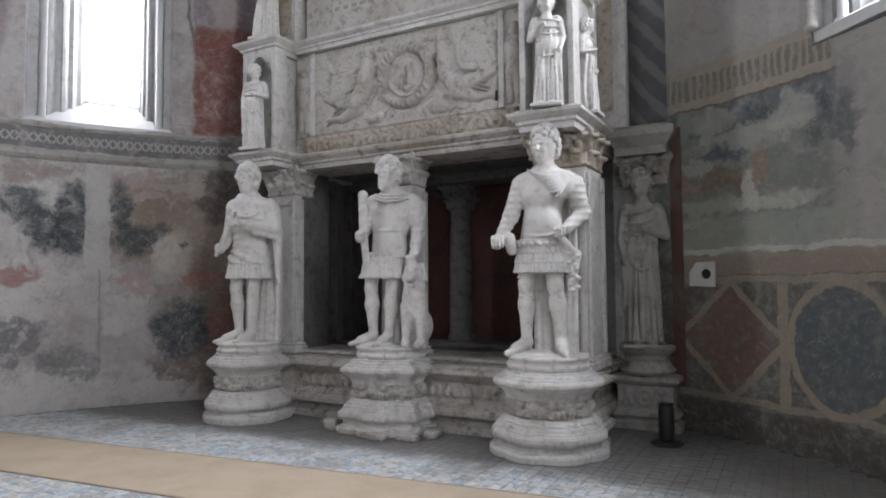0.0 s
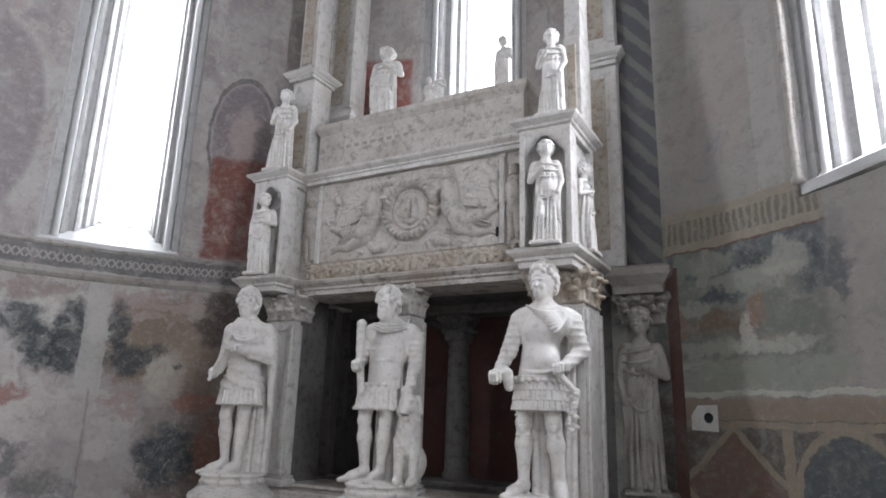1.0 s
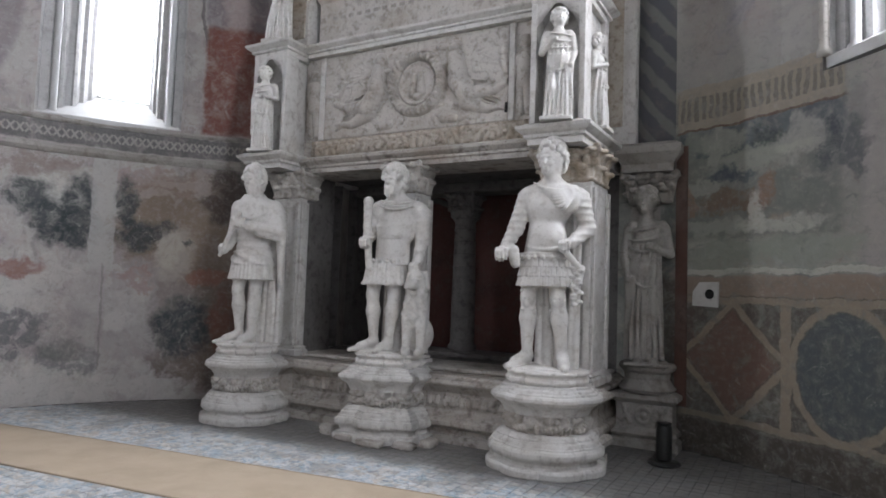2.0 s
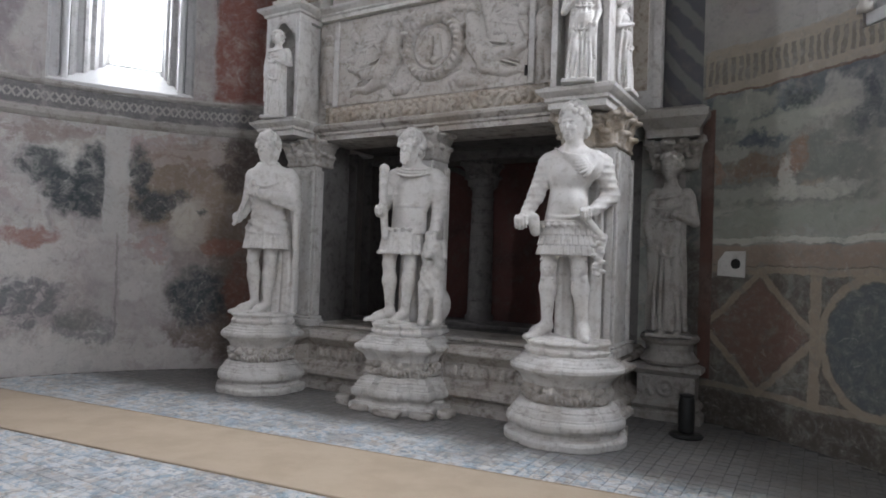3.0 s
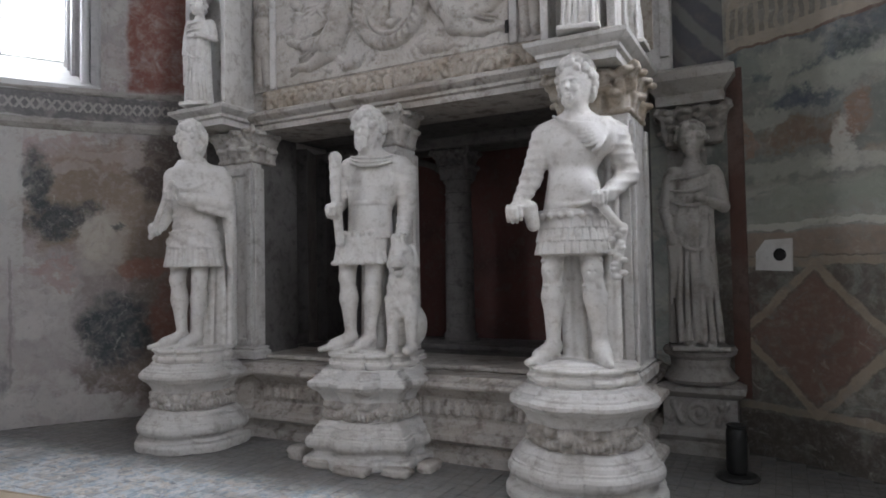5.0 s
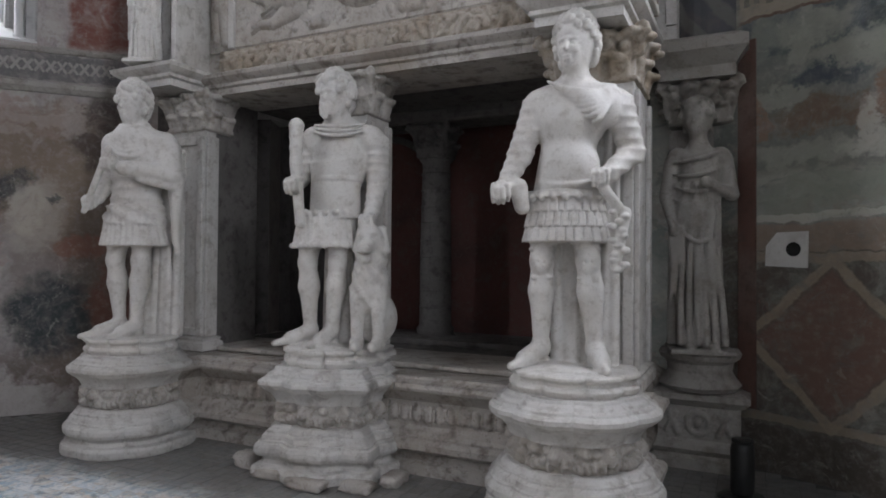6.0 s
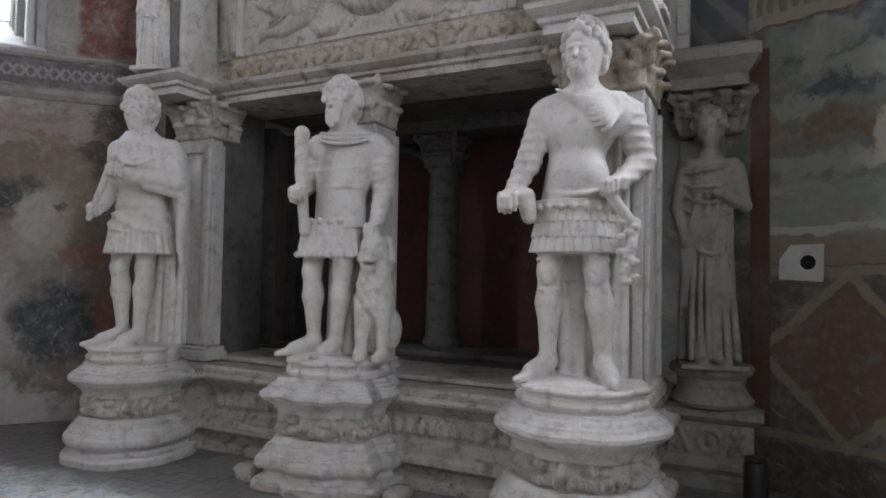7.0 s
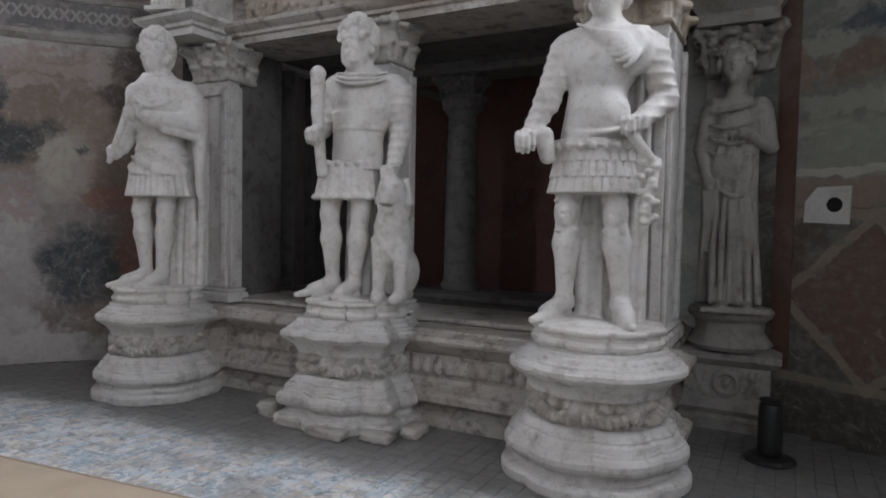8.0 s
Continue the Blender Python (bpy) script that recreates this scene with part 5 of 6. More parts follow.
    return c


def fist(c, x, y, z, s=1.0):
    """A closed fist: palm, four bent fingers of unequal length, thumb."""
    c.egg((x, y, z), (0.044 * s, 0.042 * s, 0.050 * s), 0.015)
    for i in range(4):
        u = x + (-0.033 + 0.022 * i) * s
        w = (0.0, 0.008, 0.006, -0.006)[i] * s
        c.chain([(u, y - 0.022 * s, z + 0.03 * s + w), (u, y - 0.050 * s - w, z + 0.008 * s), (u + 0.002, y - 0.046 * s - w, z - 0.03 * s - w), (u, y - 0.022 * s, z - 0.05 * s - w)],
                [0.013 * s, 0.0125 * s, 0.012 * s, 0.010 * s], 0.005)
    c.chain([(x + 0.04 * s, y - 0.01 * s, z + 0.03 * s), (x + 0.03 * s, y - 0.05 * s, z + 0.025 * s)], [0.015 * s, 0.012 * s], 0.006)


def foot(c, x, y, toe_x, toe_y):
    c.limb((x, y, 0.10), (x + (toe_x - x) * 0.55, y + (toe_y - y) * 0.55, 0.055), 0.052, 0.046, 0.03)
    c.limb((x + (toe_x - x) * 0.4, y + (toe_y - y) * 0.4, 0.045), (toe_x, toe_y, 0.022), 0.042, 0.022, 0.02)
    c.egg((x, y + 0.02, 0.035), (0.042, 0.05, 0.04), 0.02)


def leg(c, hip, knee, ankle, toe):
    c.limb(hip, knee, 0.084, 0.060, 0.02)
    c.egg((knee[0], knee[1] - 0.012, knee[2]), (0.058, 0.06, 0.065), 0.02)
    mid = tuple(knee[i] + (ankle[i] - knee[i]) * 0.35 for i in range(3))
    c.limb(knee, mid, 0.055, 0.066, 0.03)
    c.egg((mid[0], mid[1] + 0.03, mid[2]), (0.058, 0.055, 0.12), 0.04)
    c.limb(mid, ankle, 0.064, 0.040, 0.03)
    foot(c, ankle[0], ankle[1], *toe)


def pleats(n, depth):
    return lambda x, y, z: depth * np.cos(n * np.arctan2(y, x))


def flaps(n, rows, z0, h, depth):
    """Skirt of short hanging straps in rows."""
    def f(x, y, z):
        r = np.floor((z - z0) / h)
        a = np.arctan2(y, x) * n / (2 * np.pi) + 0.5 * (r % 2)
        gap = np.abs(a - np.floor(a) - 0.5) > 0.43
        t = (z - z0) / h - r
        return depth * gap + depth * 0.7 * t
    return f


def bands(n, depth, z0=0.0):
    return lambda x, y, z: depth * np.abs(np.sin((z - z0) * n))


def drape(c, x0, x1, y, z0, z1, folds, seed, depth=0.035):
    """A cloak falling behind, in upright folds."""
    rng = random.Random(seed)
    c.slab((x0, y, z0), (x1, y + 0.05, z1), 0.02, 0.03)
    for i in range(folds):
        x = x0 + (x1 - x0) * (i + 0.5) / folds
        c.limb((x + rng.uniform(-0.03, 0.03), y - depth * 0.3, z1 - 0.05), (x + rng.uniform(-0.02, 0.02), y - depth, z0 + 0.02), 0.018, 0.036, 0.018)


def swag(c, a, b, sag, bulge, r, k=0.012):
    """One hanging fold from a to b."""
    n = 9
    pts = []
    for i in range(n + 1):
        t = i / n
        w = 4 * t * (1 - t)
        pts.append((a[0] + (b[0] - a[0]) * t, a[1] + (b[1] - a[1]) * t - bulge * w, a[2] + (b[2] - a[2]) * t - sag * w))
    c.chain(pts, [r * (0.6 + 0.4 * math.sin(math.pi * i / n)) for i in range(n + 1)], k)


def young_captain():
    c = Clay((-0.56, -0.36, -0.02), (0.48, 0.34, 2.08), 0.0064)
    head(c, 0.0, -0.06, 1.785, -24, 1.07, curls=260, seed=4, long=1.19)
    c.limb((0.0, -0.02, 1.50), (0.012, -0.04, 1.70), 0.074, 0.064, 0.03)
    c.egg((-0.015, 0.0, 1.41), (0.20, 0.13, 0.19), 0.04)
    c.egg((-0.02, -0.05, 1.38), (0.158, 0.105, 0.13), 0.04)
    c.cone((-0.03, 0.0), 0.92, 1.30, (0.195, 0.145), (0.136, 0.112), 0.04)
    c.egg((0.0, -0.075, 1.125), (0.128, 0.088, 0.12), 0.045)
    for x in (-0.188, 0.208):
        c.egg((x, 0.0, 1.46), (0.080, 0.086, 0.10), 0.05)
    for x in (-0.190, 0.200):
        c.limb((0.005, 0.01, 1.61), (x * 0.95, 0.0, 1.495), 0.055, 0.068, 0.05)
    c.egg((0.06, -0.05, 1.49), (0.16, 0.085, 0.10), 0.03)
    for i in range(8):
        u = i / 7
        swag(c, (-0.135 + 0.23 * u, -0.085 - 0.075 * u, 1.595 - 0.25 * u), (0.205 - 0.01 * u, -0.055 - 0.03 * u, 1.565 - 0.05 * u), 0.060 - 0.01 * u, 0.085 - 0.035 * u, 0.014, 0.012)
    c.egg((0.165, -0.075, 1.45), (0.075, 0.06, 0.12), 0.03)
    c.limb((-0.205, 0.0, 1.47), (-0.285, -0.02, 1.20), 0.080, 0.072, 0.02, bands(52, 0.007))
    c.limb((-0.285, -0.02, 1.20), (-0.345, -0.13, 1.03), 0.070, 0.055, 0.02, bands(52, 0.007))
    fist(c, -0.37, -0.165, 0.975, 1.15)
    c.limb((-0.285, -0.14, 1.0), (-0.265, -0.13, 0.89), 0.050, 0.040, 0.02)
    c.limb((0.235, 0.0, 1.47), (0.30, 0.0, 1.20), 0.085, 0.074, 0.02, bands(52, 0.008))
    c.limb((0.30, 0.0, 1.20), (0.18, -0.15, 1.07), 0.070, 0.054, 0.02, bands(52, 0.007))
    fist(c, 0.130, -0.185, 1.045, 1.0)
    c.limb((0.15, -0.19, 0.98), (0.26, -0.11, 0.84), 0.028, 0.026, 0.012)
    c.limb((0.26, -0.11, 0.86), (0.21, -0.12, 0.56), 0.030, 0.028, 0.012)
    for i in range(14):
        z = 0.55 + 0.026 * i
        c.egg((0.225 + 0.035 * math.sin(i * 1.9), -0.135, z), (0.026, 0.024, 0.02), 0.006)
    c.cone((-0.04, 0.0), 0.70, 0.95, (0.238, 0.178), (0.205, 0.155), 0.012, flaps(24, 3, 0.70, 0.083, 0.010))
    c.cone((-0.04, 0.0), 0.945, 0.985, (0.22, 0.165), (0.215, 0.16), 0.01)
    for i in range(20):
        a = 2 * math.pi * i / 20
        c.egg((-0.04 + 0.215 * math.cos(a), 0.165 * math.sin(a), 0.945), (0.018, 0.018, 0.022), 0.008)
    swag(c, (-0.185, -0.05, 1.04), (0.14, -0.10, 1.05), 0.035, 0.075, 0.014, 0.014)
    leg(c, (-0.15, 0.0, 0.80), (-0.165, -0.03, 0.60), (-0.17, 0.0, 0.10), (-0.31, -0.20))
    leg(c, (0.055, 0.0, 0.80), (0.075, -0.04, 0.60), (0.115, -0.02, 0.10), (0.165, -0.26))
    for x in (-0.165, 0.075):
        c.egg((x, -0.092, 0.575), (0.042, 0.028, 0.055), 0.008)
        for s in (-1, 1):
            c.egg((x + 0.018 * s, -0.12, 0.588), (0.011, 0.014, 0.011), 0.006, cut=True)
        c.limb((x - 0.05, -0.07, 0.50), (x + 0.05, -0.07, 0.50), 0.012, 0.012, 0.006)
        c.limb((x - 0.055, -0.06, 0.66), (x + 0.055, -0.06, 0.66), 0.014, 0.014, 0.006)
    drape(c, -0.11, 0.235, 0.135, 0.0, 1.5, 7, 3, 0.05)
    c.slab((-0.27, -0.23, -0.02), (0.23, 0.20, 0.014), 0.012, 0.02, lambda x, y, z: 0.014 * np.sin(11 * x + 5 * y))
    return c.mesh("statue")


def bearded_hero():
    c = Clay((-0.54, -0.38, -0.02), (0.50, 0.34, 2.08), 0.007)
    head(c, 0.0, -0.05, 1.81, -20, 1.10, True, 240, 8, long=1.16)
    c.limb((0.03, 0.0, 1.50), (0.0, -0.03, 1.70), 0.088, 0.08, 0.04)
    c.egg((0.04, 0.0, 1.38), (0.20, 0.13, 0.23), 0.04)
    c.cone((0.0, 0.0), 0.92, 1.32, (0.175, 0.14), (0.165, 0.125), 0.05)
    c.cone((0.01, 0.0), 1.195, 1.22, (0.176, 0.138), (0.174, 0.136), 0.01)
    for x in (-0.155, 0.245):
        c.egg((x, 0.0, 1.50), (0.082, 0.088, 0.10), 0.03)
    for x in (-0.150, 0.240):
        c.limb((0.045, 0.0, 1.62), (x, 0.0, 1.525), 0.06, 0.065, 0.04)
    for i in range(3):
        swag(c, (-0.13 - 0.012 * i, -0.055, 1.61 - 0.022 * i), (0.21 + 0.012 * i, -0.05, 1.61 - 0.022 * i), 0.035 + 0.012 * i, 0.082 + 0.008 * i, 0.013, 0.016)
    c.limb((-0.18, 0.02, 1.48), (-0.265, 0.04, 1.22), 0.078, 0.068, 0.02, bands(52, 0.006))
    c.limb((-0.265, 0.04, 1.22), (-0.225, -0.17, 1.16), 0.056, 0.044, 0.02)
    fist(c, -0.215, -0.20, 1.15, 1.2)
    c.limb((-0.205, -0.20, 1.58), (-0.21, -0.19, 1.30), 0.052, 0.042, 0.015, bands(40, 0.006))
    c.limb((-0.21, -0.19, 1.30), (-0.19, -0.16, 0.88), 0.040, 0.032, 0.015)
    c.limb((0.275, 0.02, 1.48), (0.285, 0.02, 1.20), 0.090, 0.078, 0.02, bands(52, 0.008))
    c.limb((0.285, 0.02, 1.20), (0.265, -0.06, 0.96), 0.072, 0.055, 0.02, bands(52, 0.007))
    fist(c, 0.25, -0.10, 0.90, 1.15)
    c.cone((-0.06, 0.0), 0.71, 0.97, (0.235, 0.18), (0.19, 0.15), 0.012, pleats(26, 0.003))
    for i in range(18):
        a = 2 * math.pi * i / 18
        c.egg((-0.055 + 0.198 * math.cos(a), 0.16 * math.sin(a), 0.96), (0.020, 0.020, 0.024), 0.01)
        c.egg((-0.06 + 0.230 * math.cos(a), 0.177 * math.sin(a), 0.722), (0.024, 0.016, 0.022), 0.012)
    leg(c, (-0.17, 0.0, 0.80), (-0.18, -0.03, 0.60), (-0.165, 0.0, 0.10), (-0.35, -0.17))
    leg(c, (0.03, 0.0, 0.80), (0.035, -0.04, 0.60), (0.0, -0.05, 0.10), (-0.08, -0.26))
    drape(c, -0.11, 0.09, 0.125, 0.0, 1.4, 4, 5)
    # the seated hound at his side
    x, y = 0.28, -0.13
    c.egg((x, y, 0.76), (0.088, 0.09, 0.11), 0.03)
    c.limb((x, y - 0.05, 0.73), (x - 0.01, y - 0.145, 0.69), 0.06, 0.048, 0.02)
    c.limb((x, y - 0.05, 0.655), (x - 0.01, y - 0.125, 0.635), 0.046, 0.036, 0.012)
    c.egg((x - 0.01, y - 0.17, 0.662), (0.06, 0.06, 0.012), 0.006, cut=True)
    for s in (-1, 1):
        c.limb((x + 0.07 * s, y + 0.03, 0.84), (x + 0.105 * s, y + 0.02, 0.69), 0.028, 0.022, 0.012)
        c.egg((x + 0.035 * s, y - 0.085, 0.775), (0.014, 0.012, 0.012), 0.006, cut=True)
    c.limb((x, y + 0.01, 0.66), (x - 0.01, y + 0.02, 0.38), 0.098, 0.132, 0.03, lambda u, v, w: 0.009 * np.sin(60 * w + 30 * u) * np.sin(55 * u))
    c.egg((x + 0.01, y + 0.13, 0.20), (0.14, 0.15, 0.19), 0.04)
    for s in (-1, 1):
        c.limb((x + 0.068 * s, y - 0.04, 0.36), (x + 0.07 * s, y - 0.065, 0.06), 0.055, 0.036, 0.02)
        c.limb((x + 0.07 * s, y - 0.065, 0.04), (x + 0.06 * s, y - 0.15, 0.03), 0.046, 0.038, 0.02)
    c.slab((-0.27, -0.23, -0.02), (0.29, 0.20, 0.014), 0.012, 0.02, lambda x, y, z: 0.014 * np.sin(11 * x + 5 * y))
    return c.mesh("statue")


def cloaked_youth():
    c = Clay((-0.54, -0.38, -0.02), (0.54, 0.34, 2.08), 0.007)
    head(c, -0.02, -0.05, 1.81, -14, 1.08, curls=240, seed=12, long=1.15)
    c.limb((0.02, 0.0, 1.50), (-0.02, -0.03, 1.71), 0.088, 0.075, 0.04)
    c.egg((0.02, 0.0, 1.38), (0.21, 0.14, 0.23), 0.04)
    c.cone((0.0, 0.0), 0.92, 1.32, (0.205, 0.155), (0.175, 0.135), 0.05, bands(38, 0.008))
    for x in (-0.18, 0.22):
        c.egg((x, 0.0, 1.50), (0.088, 0.095, 0.10), 0.03)
    for x in (-0.180, 0.210):
        c.limb((0.015, 0.0, 1.62), (x, 0.0, 1.525), 0.06, 0.065, 0.04)
    c.egg((0.0, -0.06, 1.54), (0.17, 0.085, 0.11), 0.03)
    for i in range(7):
        swag(c, (-0.11 - 0.012 * i, -0.05 - 0.004 * i, 1.655 - 0.024 * i), (0.11 + 0.016 * i, -0.045, 1.66 - 0.024 * i), 0.045 + 0.013 * i, 0.055 + 0.006 * i, 0.018, 0.020)
    c.limb((-0.20, 0.02, 1.47), (-0.24, 0.02, 1.22), 0.085, 0.072, 0.02, bands(52, 0.006))
    c.limb((-0.24, 0.02, 1.22), (-0.245, -0.10, 1.08), 0.066, 0.052, 0.02)
    fist(c, -0.255, -0.15, 1.05, 1.1)
    c.limb((-0.29, -0.19, 0.97), (-0.045, -0.30, 1.42), 0.021, 0.026, 0.004)
    c.limb((0.245, 0.0, 1.46), (0.29, -0.06, 1.27), 0.092, 0.088, 0.03)
    c.limb((0.29, -0.06, 1.27), (0.02, -0.22, 1.29), 0.080, 0.055, 0.025)
    fist(c, -0.055, -0.25, 1.33, 1.15)
    c.limb((0.12, -0.17, 1.22), (0.31, -0.06, 1.17), 0.035, 0.035, 0.02)
    c.limb((0.33, -0.02, 1.22), (0.31, 0.0, 0.74), 0.05, 0.028, 0.02)
    c.limb((0.27, 0.02, 1.20), (0.33, 0.0, 0.66), 0.04, 0.022, 0.02)
    c.cone((-0.01, 0.0), 0.71, 0.95, (0.255, 0.185), (0.205, 0.16), 0.012, pleats(26, 0.005))
    c.cone((-0.01, 0.0), 0.88, 1.02, (0.222, 0.175), (0.205, 0.16), 0.03, lambda x, y, z: 0.012 * np.sin(5 * np.arctan2(y, x) + 60 * z))
    leg(c, (-0.13, 0.0, 0.80), (-0.14, -0.03, 0.60), (-0.115, 0.0, 0.10), (-0.30, -0.19))
    leg(c, (0.06, 0.0, 0.80), (0.06, -0.04, 0.60), (0.04, -0.05, 0.10), (-0.05, -0.27))
    drape(c, -0.08, 0.30, 0.135, 0.0, 1.5, 7, 9, 0.05)
    c.slab((-0.27, -0.23, -0.02), (0.27, 0.20, 0.014), 0.012, 0.02, lambda x, y, z: 0.014 * np.sin(11 * x + 5 * y))
    return c.mesh("statue")


def robed(seed, height, pitch=0.011):
    """A robed standing figure, plain and worn: one arm folded to the chest, one lowered, a mantle in slanting folds."""
    rng = random.Random(seed)
    k = height / 1.75
    m = rng.choice((-1, 1))

    def V(x, y, z):
        return (m * x * k, y * k, z * k)

    c = Clay((-0.36 * k, -0.30 * k, -0.02), (0.36 * k, 0.26 * k, 1.82 * k), pitch)
    head(c, 0.015 * m * k, -0.03 * k, 1.60 * k, rng.uniform(-25, 25), 1.0 * k, curls=150, seed=seed)
    c.limb(V(0.0, 0, 1.38), V(0.01, -0.02, 1.52), 0.062 * k, 0.055 * k, 0.03 * k)
    c.egg(V(0, 0, 1.24), (0.145 * k, 0.11 * k, 0.20 * k), 0.04 * k)
    c.cone((0.02 * m * k, 0), 0.03 * k, 1.15 * k, (0.165 * k, 0.135 * k), (0.13 * k, 0.105 * k), 0.04 * k,
           lambda x, y, z: 0.022 * k * np.cos(12 * np.arctan2(y, x) + 2.4 * np.sin(z * 3.2 / k)))
    c.egg(V(0.035, -0.05, 0.92), (0.135 * k, 0.10 * k, 0.16 * k), 0.04 * k)
    c.egg(V(-0.06, -0.105, 0.52), (0.055 * k, 0.06 * k, 0.20 * k), 0.03 * k)
    for s in (-1, 1):
        c.egg(V(0.135 * s, 0, 1.345), (0.062 * k, 0.07 * k, 0.07 * k), 0.03 * k)
        c.egg(V(0.07 * s, -0.15, 0.03), (0.04 * k, 0.075 * k, 0.032 * k), 0.02 * k)
    lift = rng.uniform(-0.06, 0.12)
    c.limb(V(-0.165, 0, 1.32), V(-0.205, 0.0, 1.08), 0.050 * k, 0.045 * k, 0.02 * k)
    c.limb(V(-0.205, 0.0, 1.08), V(-0.04, -0.15, 1.14 + lift), 0.043 * k, 0.028 * k, 0.015 * k)
    c.egg(V(-0.02, -0.16, 1.15 + lift), (0.032 * k, 0.028 * k, 0.038 * k), 0.01 * k)
    c.limb(V(0.165, 0, 1.32), V(0.205, 0.0, 1.06), 0.052 * k, 0.046 * k, 0.02 * k)
    c.limb(V(0.205, 0.0, 1.06), V(0.175, -0.10, 0.86), 0.044 * k, 0.030 * k, 0.015 * k)
    c.egg(V(0.17, -0.115, 0.83), (0.032 * k, 0.032 * k, 0.042 * k), 0.01 * k)
    # mantle caught up in the lowered hand
    for i in range(4):
        c.chain([V(0.19 - 0.022 * i, -0.09 - 0.012 * i, 0.84), V(0.175 - 0.02 * i, -0.10, 0.60), V(0.19 - 0.03 * i, -0.085, 0.34 + 0.05 * i)], [0.016 * k, 0.02 * k, 0.012 * k], 0.010 * k)
    for i in range(6):
        swag(c, V(-0.135 + 0.01 * i, -0.03 - 0.006 * i, 1.38 - 0.115 * i), V(0.16, -0.06, 1.30 - 0.085 * i), (0.02 + 0.014 * i) * k, 0.075 * k, 0.016 * k, 0.012 * k)
    for i in range(6):
        x = -0.13 + 0.050 * i
        c.chain([V(x * 0.75 + 0.02, -0.115, 0.74 - 0.03 * (i % 3)), V(x + 0.01, -0.135, 0.40), V(x * 1.1, -0.14, 0.06)], [0.012 * k, 0.02 * k, 0.024 * k], 0.010 * k)
    c.slab((-0.20 * k, -0.22 * k, -0.02), (0.20 * k, 0.16 * k, 0.02), 0.01, 0.01)
    return c.mesh("statue")


def stand(me, x, y, z, turn, label, mat=None, group="", wide=1.0, tall=1.0):
    ob = link_mesh("statue", me, mat or STATUE)
    ob.matrix_world = TOMB @ pose(x, y, z, 0, 0, turn) @ Matrix.Diagonal((wide, wide, tall, 1))
    return tagged(ob, label, "statue", group)


stand(young_captain(), RX - 0.01, -0.28, 0.798, 14, "white marble statue of an armoured youth with a sword", group="front pedestal statues", wide=1.04, tall=0.985)
stand(bearded_hero(), MPED[0] - 0.03, MPED[1] + 0.02, 0.798, 18, "white marble statue of a bearded man with club and seated hound", group="front pedestal statues", wide=1.02, tall=0.935)
stand(cloaked_youth(), LPED[0] - 0.02, LPED[1] + 0.03, 0.785, 22, "white marble statue of a cloaked youth holding a baton", group="front pedestal statues", wide=1.0, tall=0.965)

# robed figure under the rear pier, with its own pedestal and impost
# greyer marble than in front: the dimness back here is put into its colour
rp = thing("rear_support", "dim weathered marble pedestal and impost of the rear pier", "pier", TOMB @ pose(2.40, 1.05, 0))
b = part("pedestal", moulding(rect(-0.26, 0.26, -0.22, 0.25), [(0.06, 0.0), (0.06, 0.07), (0.02, 0.09), (0.05, 0.13), (0.04, 0.16), (0.0, 0.19), (0.0, 0.41), (0.03, 0.43), (0.06, 0.46), (0.06, 0.50), (0.0, 0.52)]), GREYED, rp)


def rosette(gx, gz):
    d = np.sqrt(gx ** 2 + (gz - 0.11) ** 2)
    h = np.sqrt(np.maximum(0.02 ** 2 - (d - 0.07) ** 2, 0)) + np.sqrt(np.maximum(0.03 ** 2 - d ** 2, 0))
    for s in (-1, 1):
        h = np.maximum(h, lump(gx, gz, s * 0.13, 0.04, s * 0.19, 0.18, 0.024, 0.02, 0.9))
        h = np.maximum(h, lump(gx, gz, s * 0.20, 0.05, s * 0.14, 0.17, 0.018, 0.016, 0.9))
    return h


carved("panel", 0.50, 0.22, 0.004, rosette, GREYED, rp, pose(0, -0.225, 0.19), 0.012, "worn panel carved with a rosette")
part("plinth", lathe([(0.25, 0.521), (0.27, 0.55), (0.23, 0.60), (0.21, 0.64), (0.22, 0.70), (0.26, 0.73), (0.27, 0.76), (0.25, 0.79)], 40, lobes(8, 0.06, 0.2), centre=(0, -0.08)), GREYED, rp)
part("shaft", box(-0.22, 0.24, 0.06, 0.26, 0.80, 2.34), GREYED, rp)
leafy("capital", GREYED, rp, -0.20, 0.19, 0.0, 0.24, 2.36, 9, 0.30)
part("impost", moulding(rect(-0.24, 0.20, -0.08, 0.26), [(0.03, 2.661), (0.03, 2.74), (0.06, 2.78), (0.11, 2.84), (0.11, 2.91), (0.05, 2.95)]), GREYED, rp)
stand(robed(2, 1.70, 0.009), 2.40, 0.88, 0.792, 12, "weathered marble statue of a robed figure under an arch", GREYED, wide=1.05)

for x, y, z, turn, seed, hgt in ((LX - 0.02, -0.27, 2.913, 20, 3, 0.98), (RX + 0.02, -0.27, 2.913, 14, 5, 1.0), (RX + 0.24, 0.16, 2.913, 90, 7, 0.9),
                                 (LX + 0.0, -0.12, 4.205, 14, 9, 1.1), (RX + 0.04, -0.12, 4.205, 0, 11, 0.95)):
    stand(robed(seed, hgt, 0.0065), x, y, z, turn, "small marble statue of a robed figure on the tomb", group="small tomb statues", wide=1.2)
for x, y, turn, seed, hgt in ((-0.45, 0.42, 10, 15, 1.0), (0.12, 0.5, 0, 17, 0.5), (0.27, 0.5, 8, 21, 0.55), (1.12, 0.45, -10, 19, 0.75)):
    stand(robed(seed, hgt, 0.0075), x, y, 4.882, turn, "small marble figure on top of the marble chest", group="figures on the chest", wide=1.6 if hgt > 0.9 else 1.1)

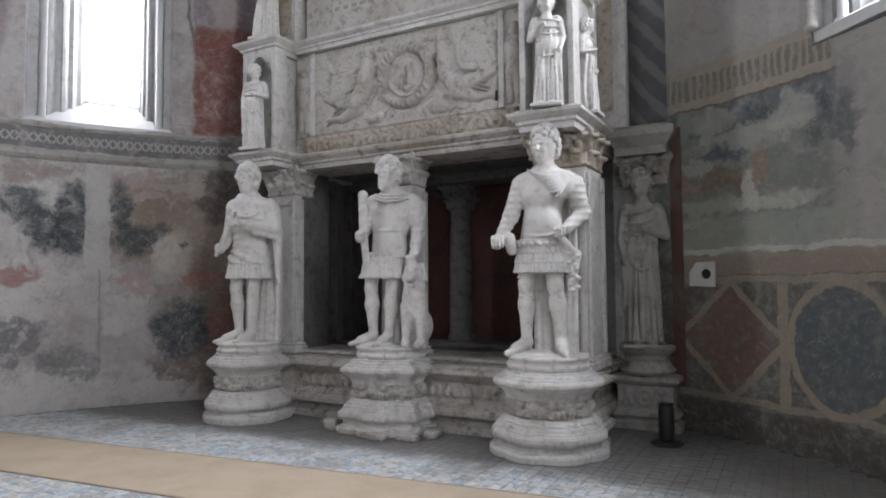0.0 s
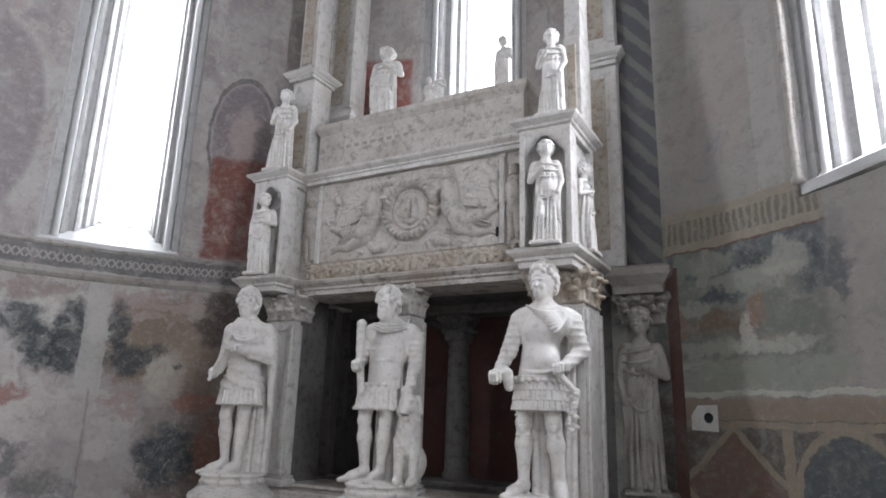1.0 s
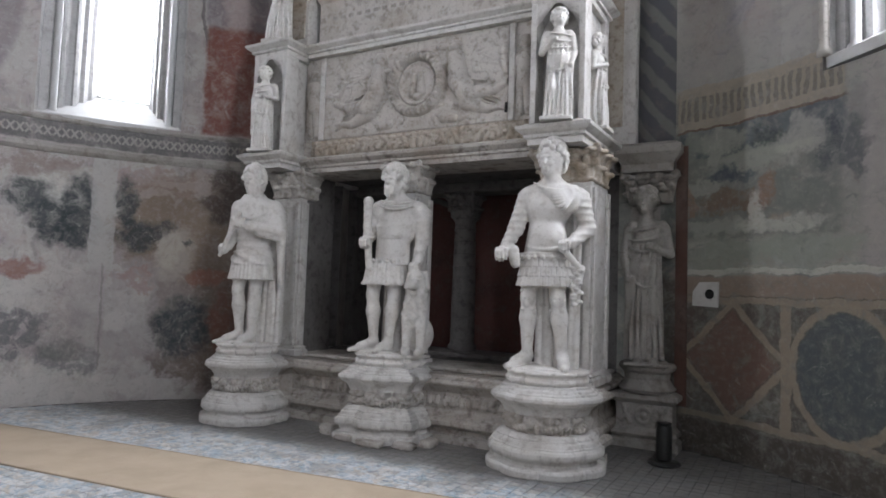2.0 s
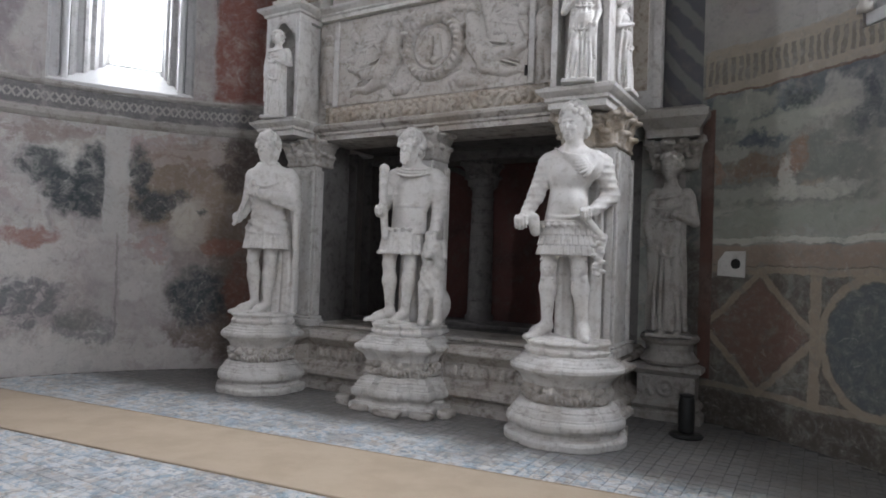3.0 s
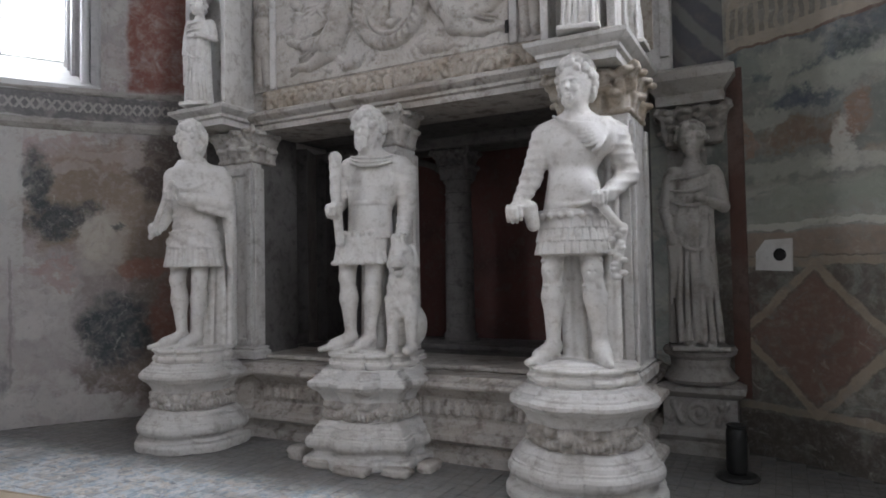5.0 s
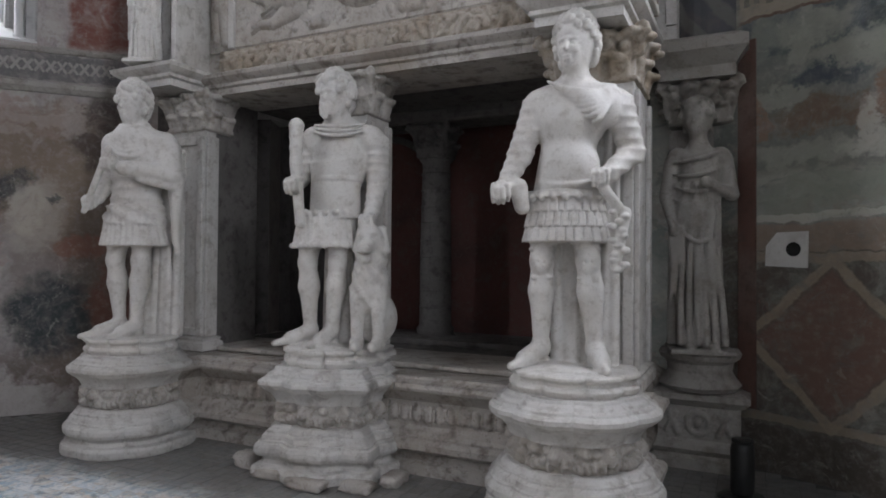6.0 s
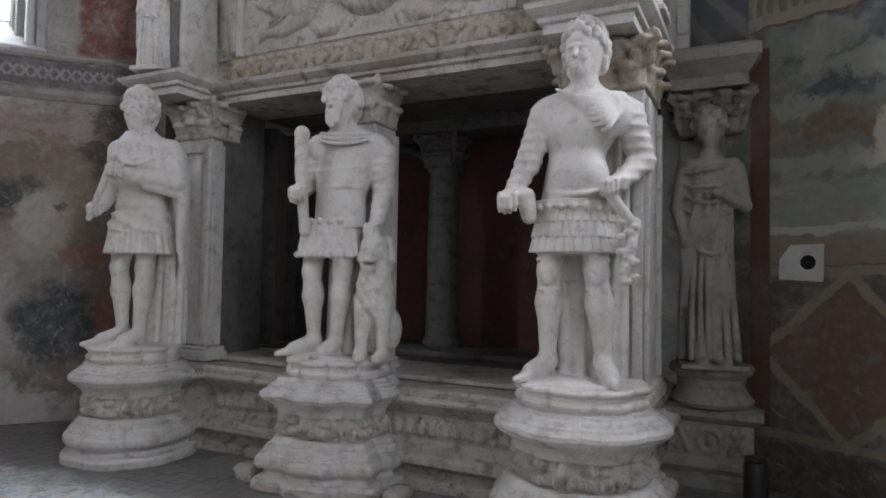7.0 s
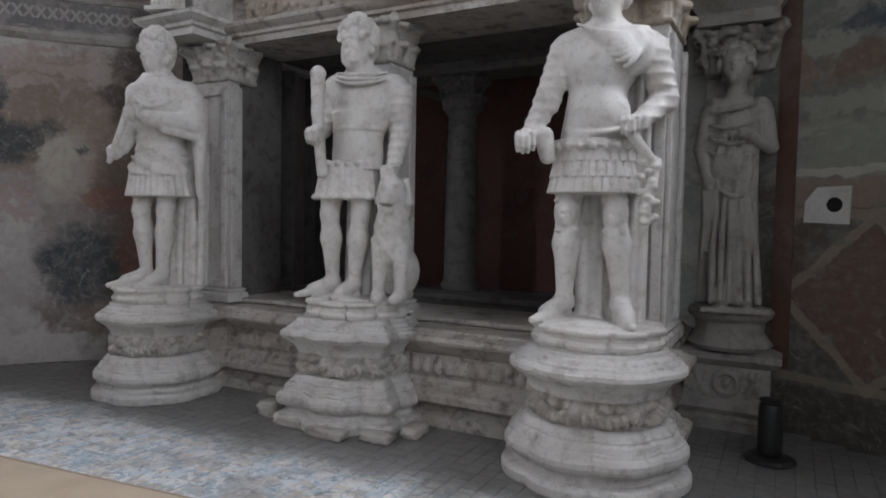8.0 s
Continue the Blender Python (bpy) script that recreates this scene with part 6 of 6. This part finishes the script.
# ---- floor things ----
a0 = -21.8
ob = thing("carpet_runner", "plain beige carpet runner laid across the tiled floor", "carpet", pose(-1.3, 5.07, 0, 0, 0, a0))
part("carpet_body", box(-4.2, 4.6, -0.865, -0.015, -0.003, 0.009, 0.003), FELT, ob)
for y in (-0.8725, -0.0075):
    part("edge_binding", box(-4.2, 4.6, y - 0.0075, y + 0.0075, -0.003, 0.010, 0.002), BINDING, ob, "darker stitched edge binding")

lamp = thing("floor_spotlight", "small black upright floor lamp standing beside the wall", "floor lamp", pose(1.92, 5.60, 0, 0, 0, 20))
part("base", lathe([(0.13, 0.0), (0.14, 0.012), (0.12, 0.028), (0.07, 0.035)], 20), BLACK, lamp)
part("housing", lathe([(0.06, 0.036), (0.066, 0.06), (0.066, 0.29), (0.060, 0.325), (0.052, 0.335)], 20), BLACK, lamp, "black cylindrical housing", True)
part("rim", lathe([(0.058, 0.336), (0.062, 0.342), (0.062, 0.352), (0.045, 0.356)], 20), BLACK, lamp)

# floor tiles, the ones in front of the tomb one by one
SIZE = 0.092
tile = bmesh.new()
bmesh.ops.create_cube(tile, size=1)
tile.transform(Matrix.LocRotScale((0, 0, -0.004), None, (SIZE - 0.0035, SIZE - 0.0035, 0.008)))
bmesh.ops.bevel(tile, geom=[e for e in tile.edges if all(v.co.z > -0.001 for v in e.verts)], offset=0.0012, segments=1, affect="EDGES")
tile_me = bpy.data.meshes.new("floor_tile")
tile.to_mesh(tile_me)
tile.free()
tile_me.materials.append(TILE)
floor_ob = bpy.data.objects["floor"]
spots = []
for i in range(-76, 77):
    for j in range(-88, 58):
        p = TOMB @ Vector((i * SIZE, j * SIZE - 0.3, 0))
        if (p.x - CX) ** 2 + (p.y - CY) ** 2 < (RAD - 0.02) ** 2:
            spots.append((((p.x + 0.9) / 2.2) ** 2 + ((p.y - 5.2) / 0.85) ** 2, i, j))
spots.sort()
rng = random.Random(5)
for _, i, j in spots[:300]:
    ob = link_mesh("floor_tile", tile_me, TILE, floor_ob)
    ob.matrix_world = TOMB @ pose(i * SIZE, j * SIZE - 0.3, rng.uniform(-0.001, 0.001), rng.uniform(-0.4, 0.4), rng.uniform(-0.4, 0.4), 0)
vs, fs = [], []
base_v = [v.co.copy() for v in tile_me.vertices]
base_f = [tuple(p.vertices) for p in tile_me.polygons]
for _, i, j in spots[300:]:
    k = len(vs)
    dz = rng.uniform(-0.001, 0.001)
    vs += [TOMB @ Vector((v.x + i * SIZE, v.y + j * SIZE - 0.3, v.z + dz)) for v in base_v]
    fs += [tuple(q + k for q in f) for f in base_f]
me = bpy.data.meshes.new("floor_tiles")
me.from_pydata([tuple(v) for v in vs], [], fs)
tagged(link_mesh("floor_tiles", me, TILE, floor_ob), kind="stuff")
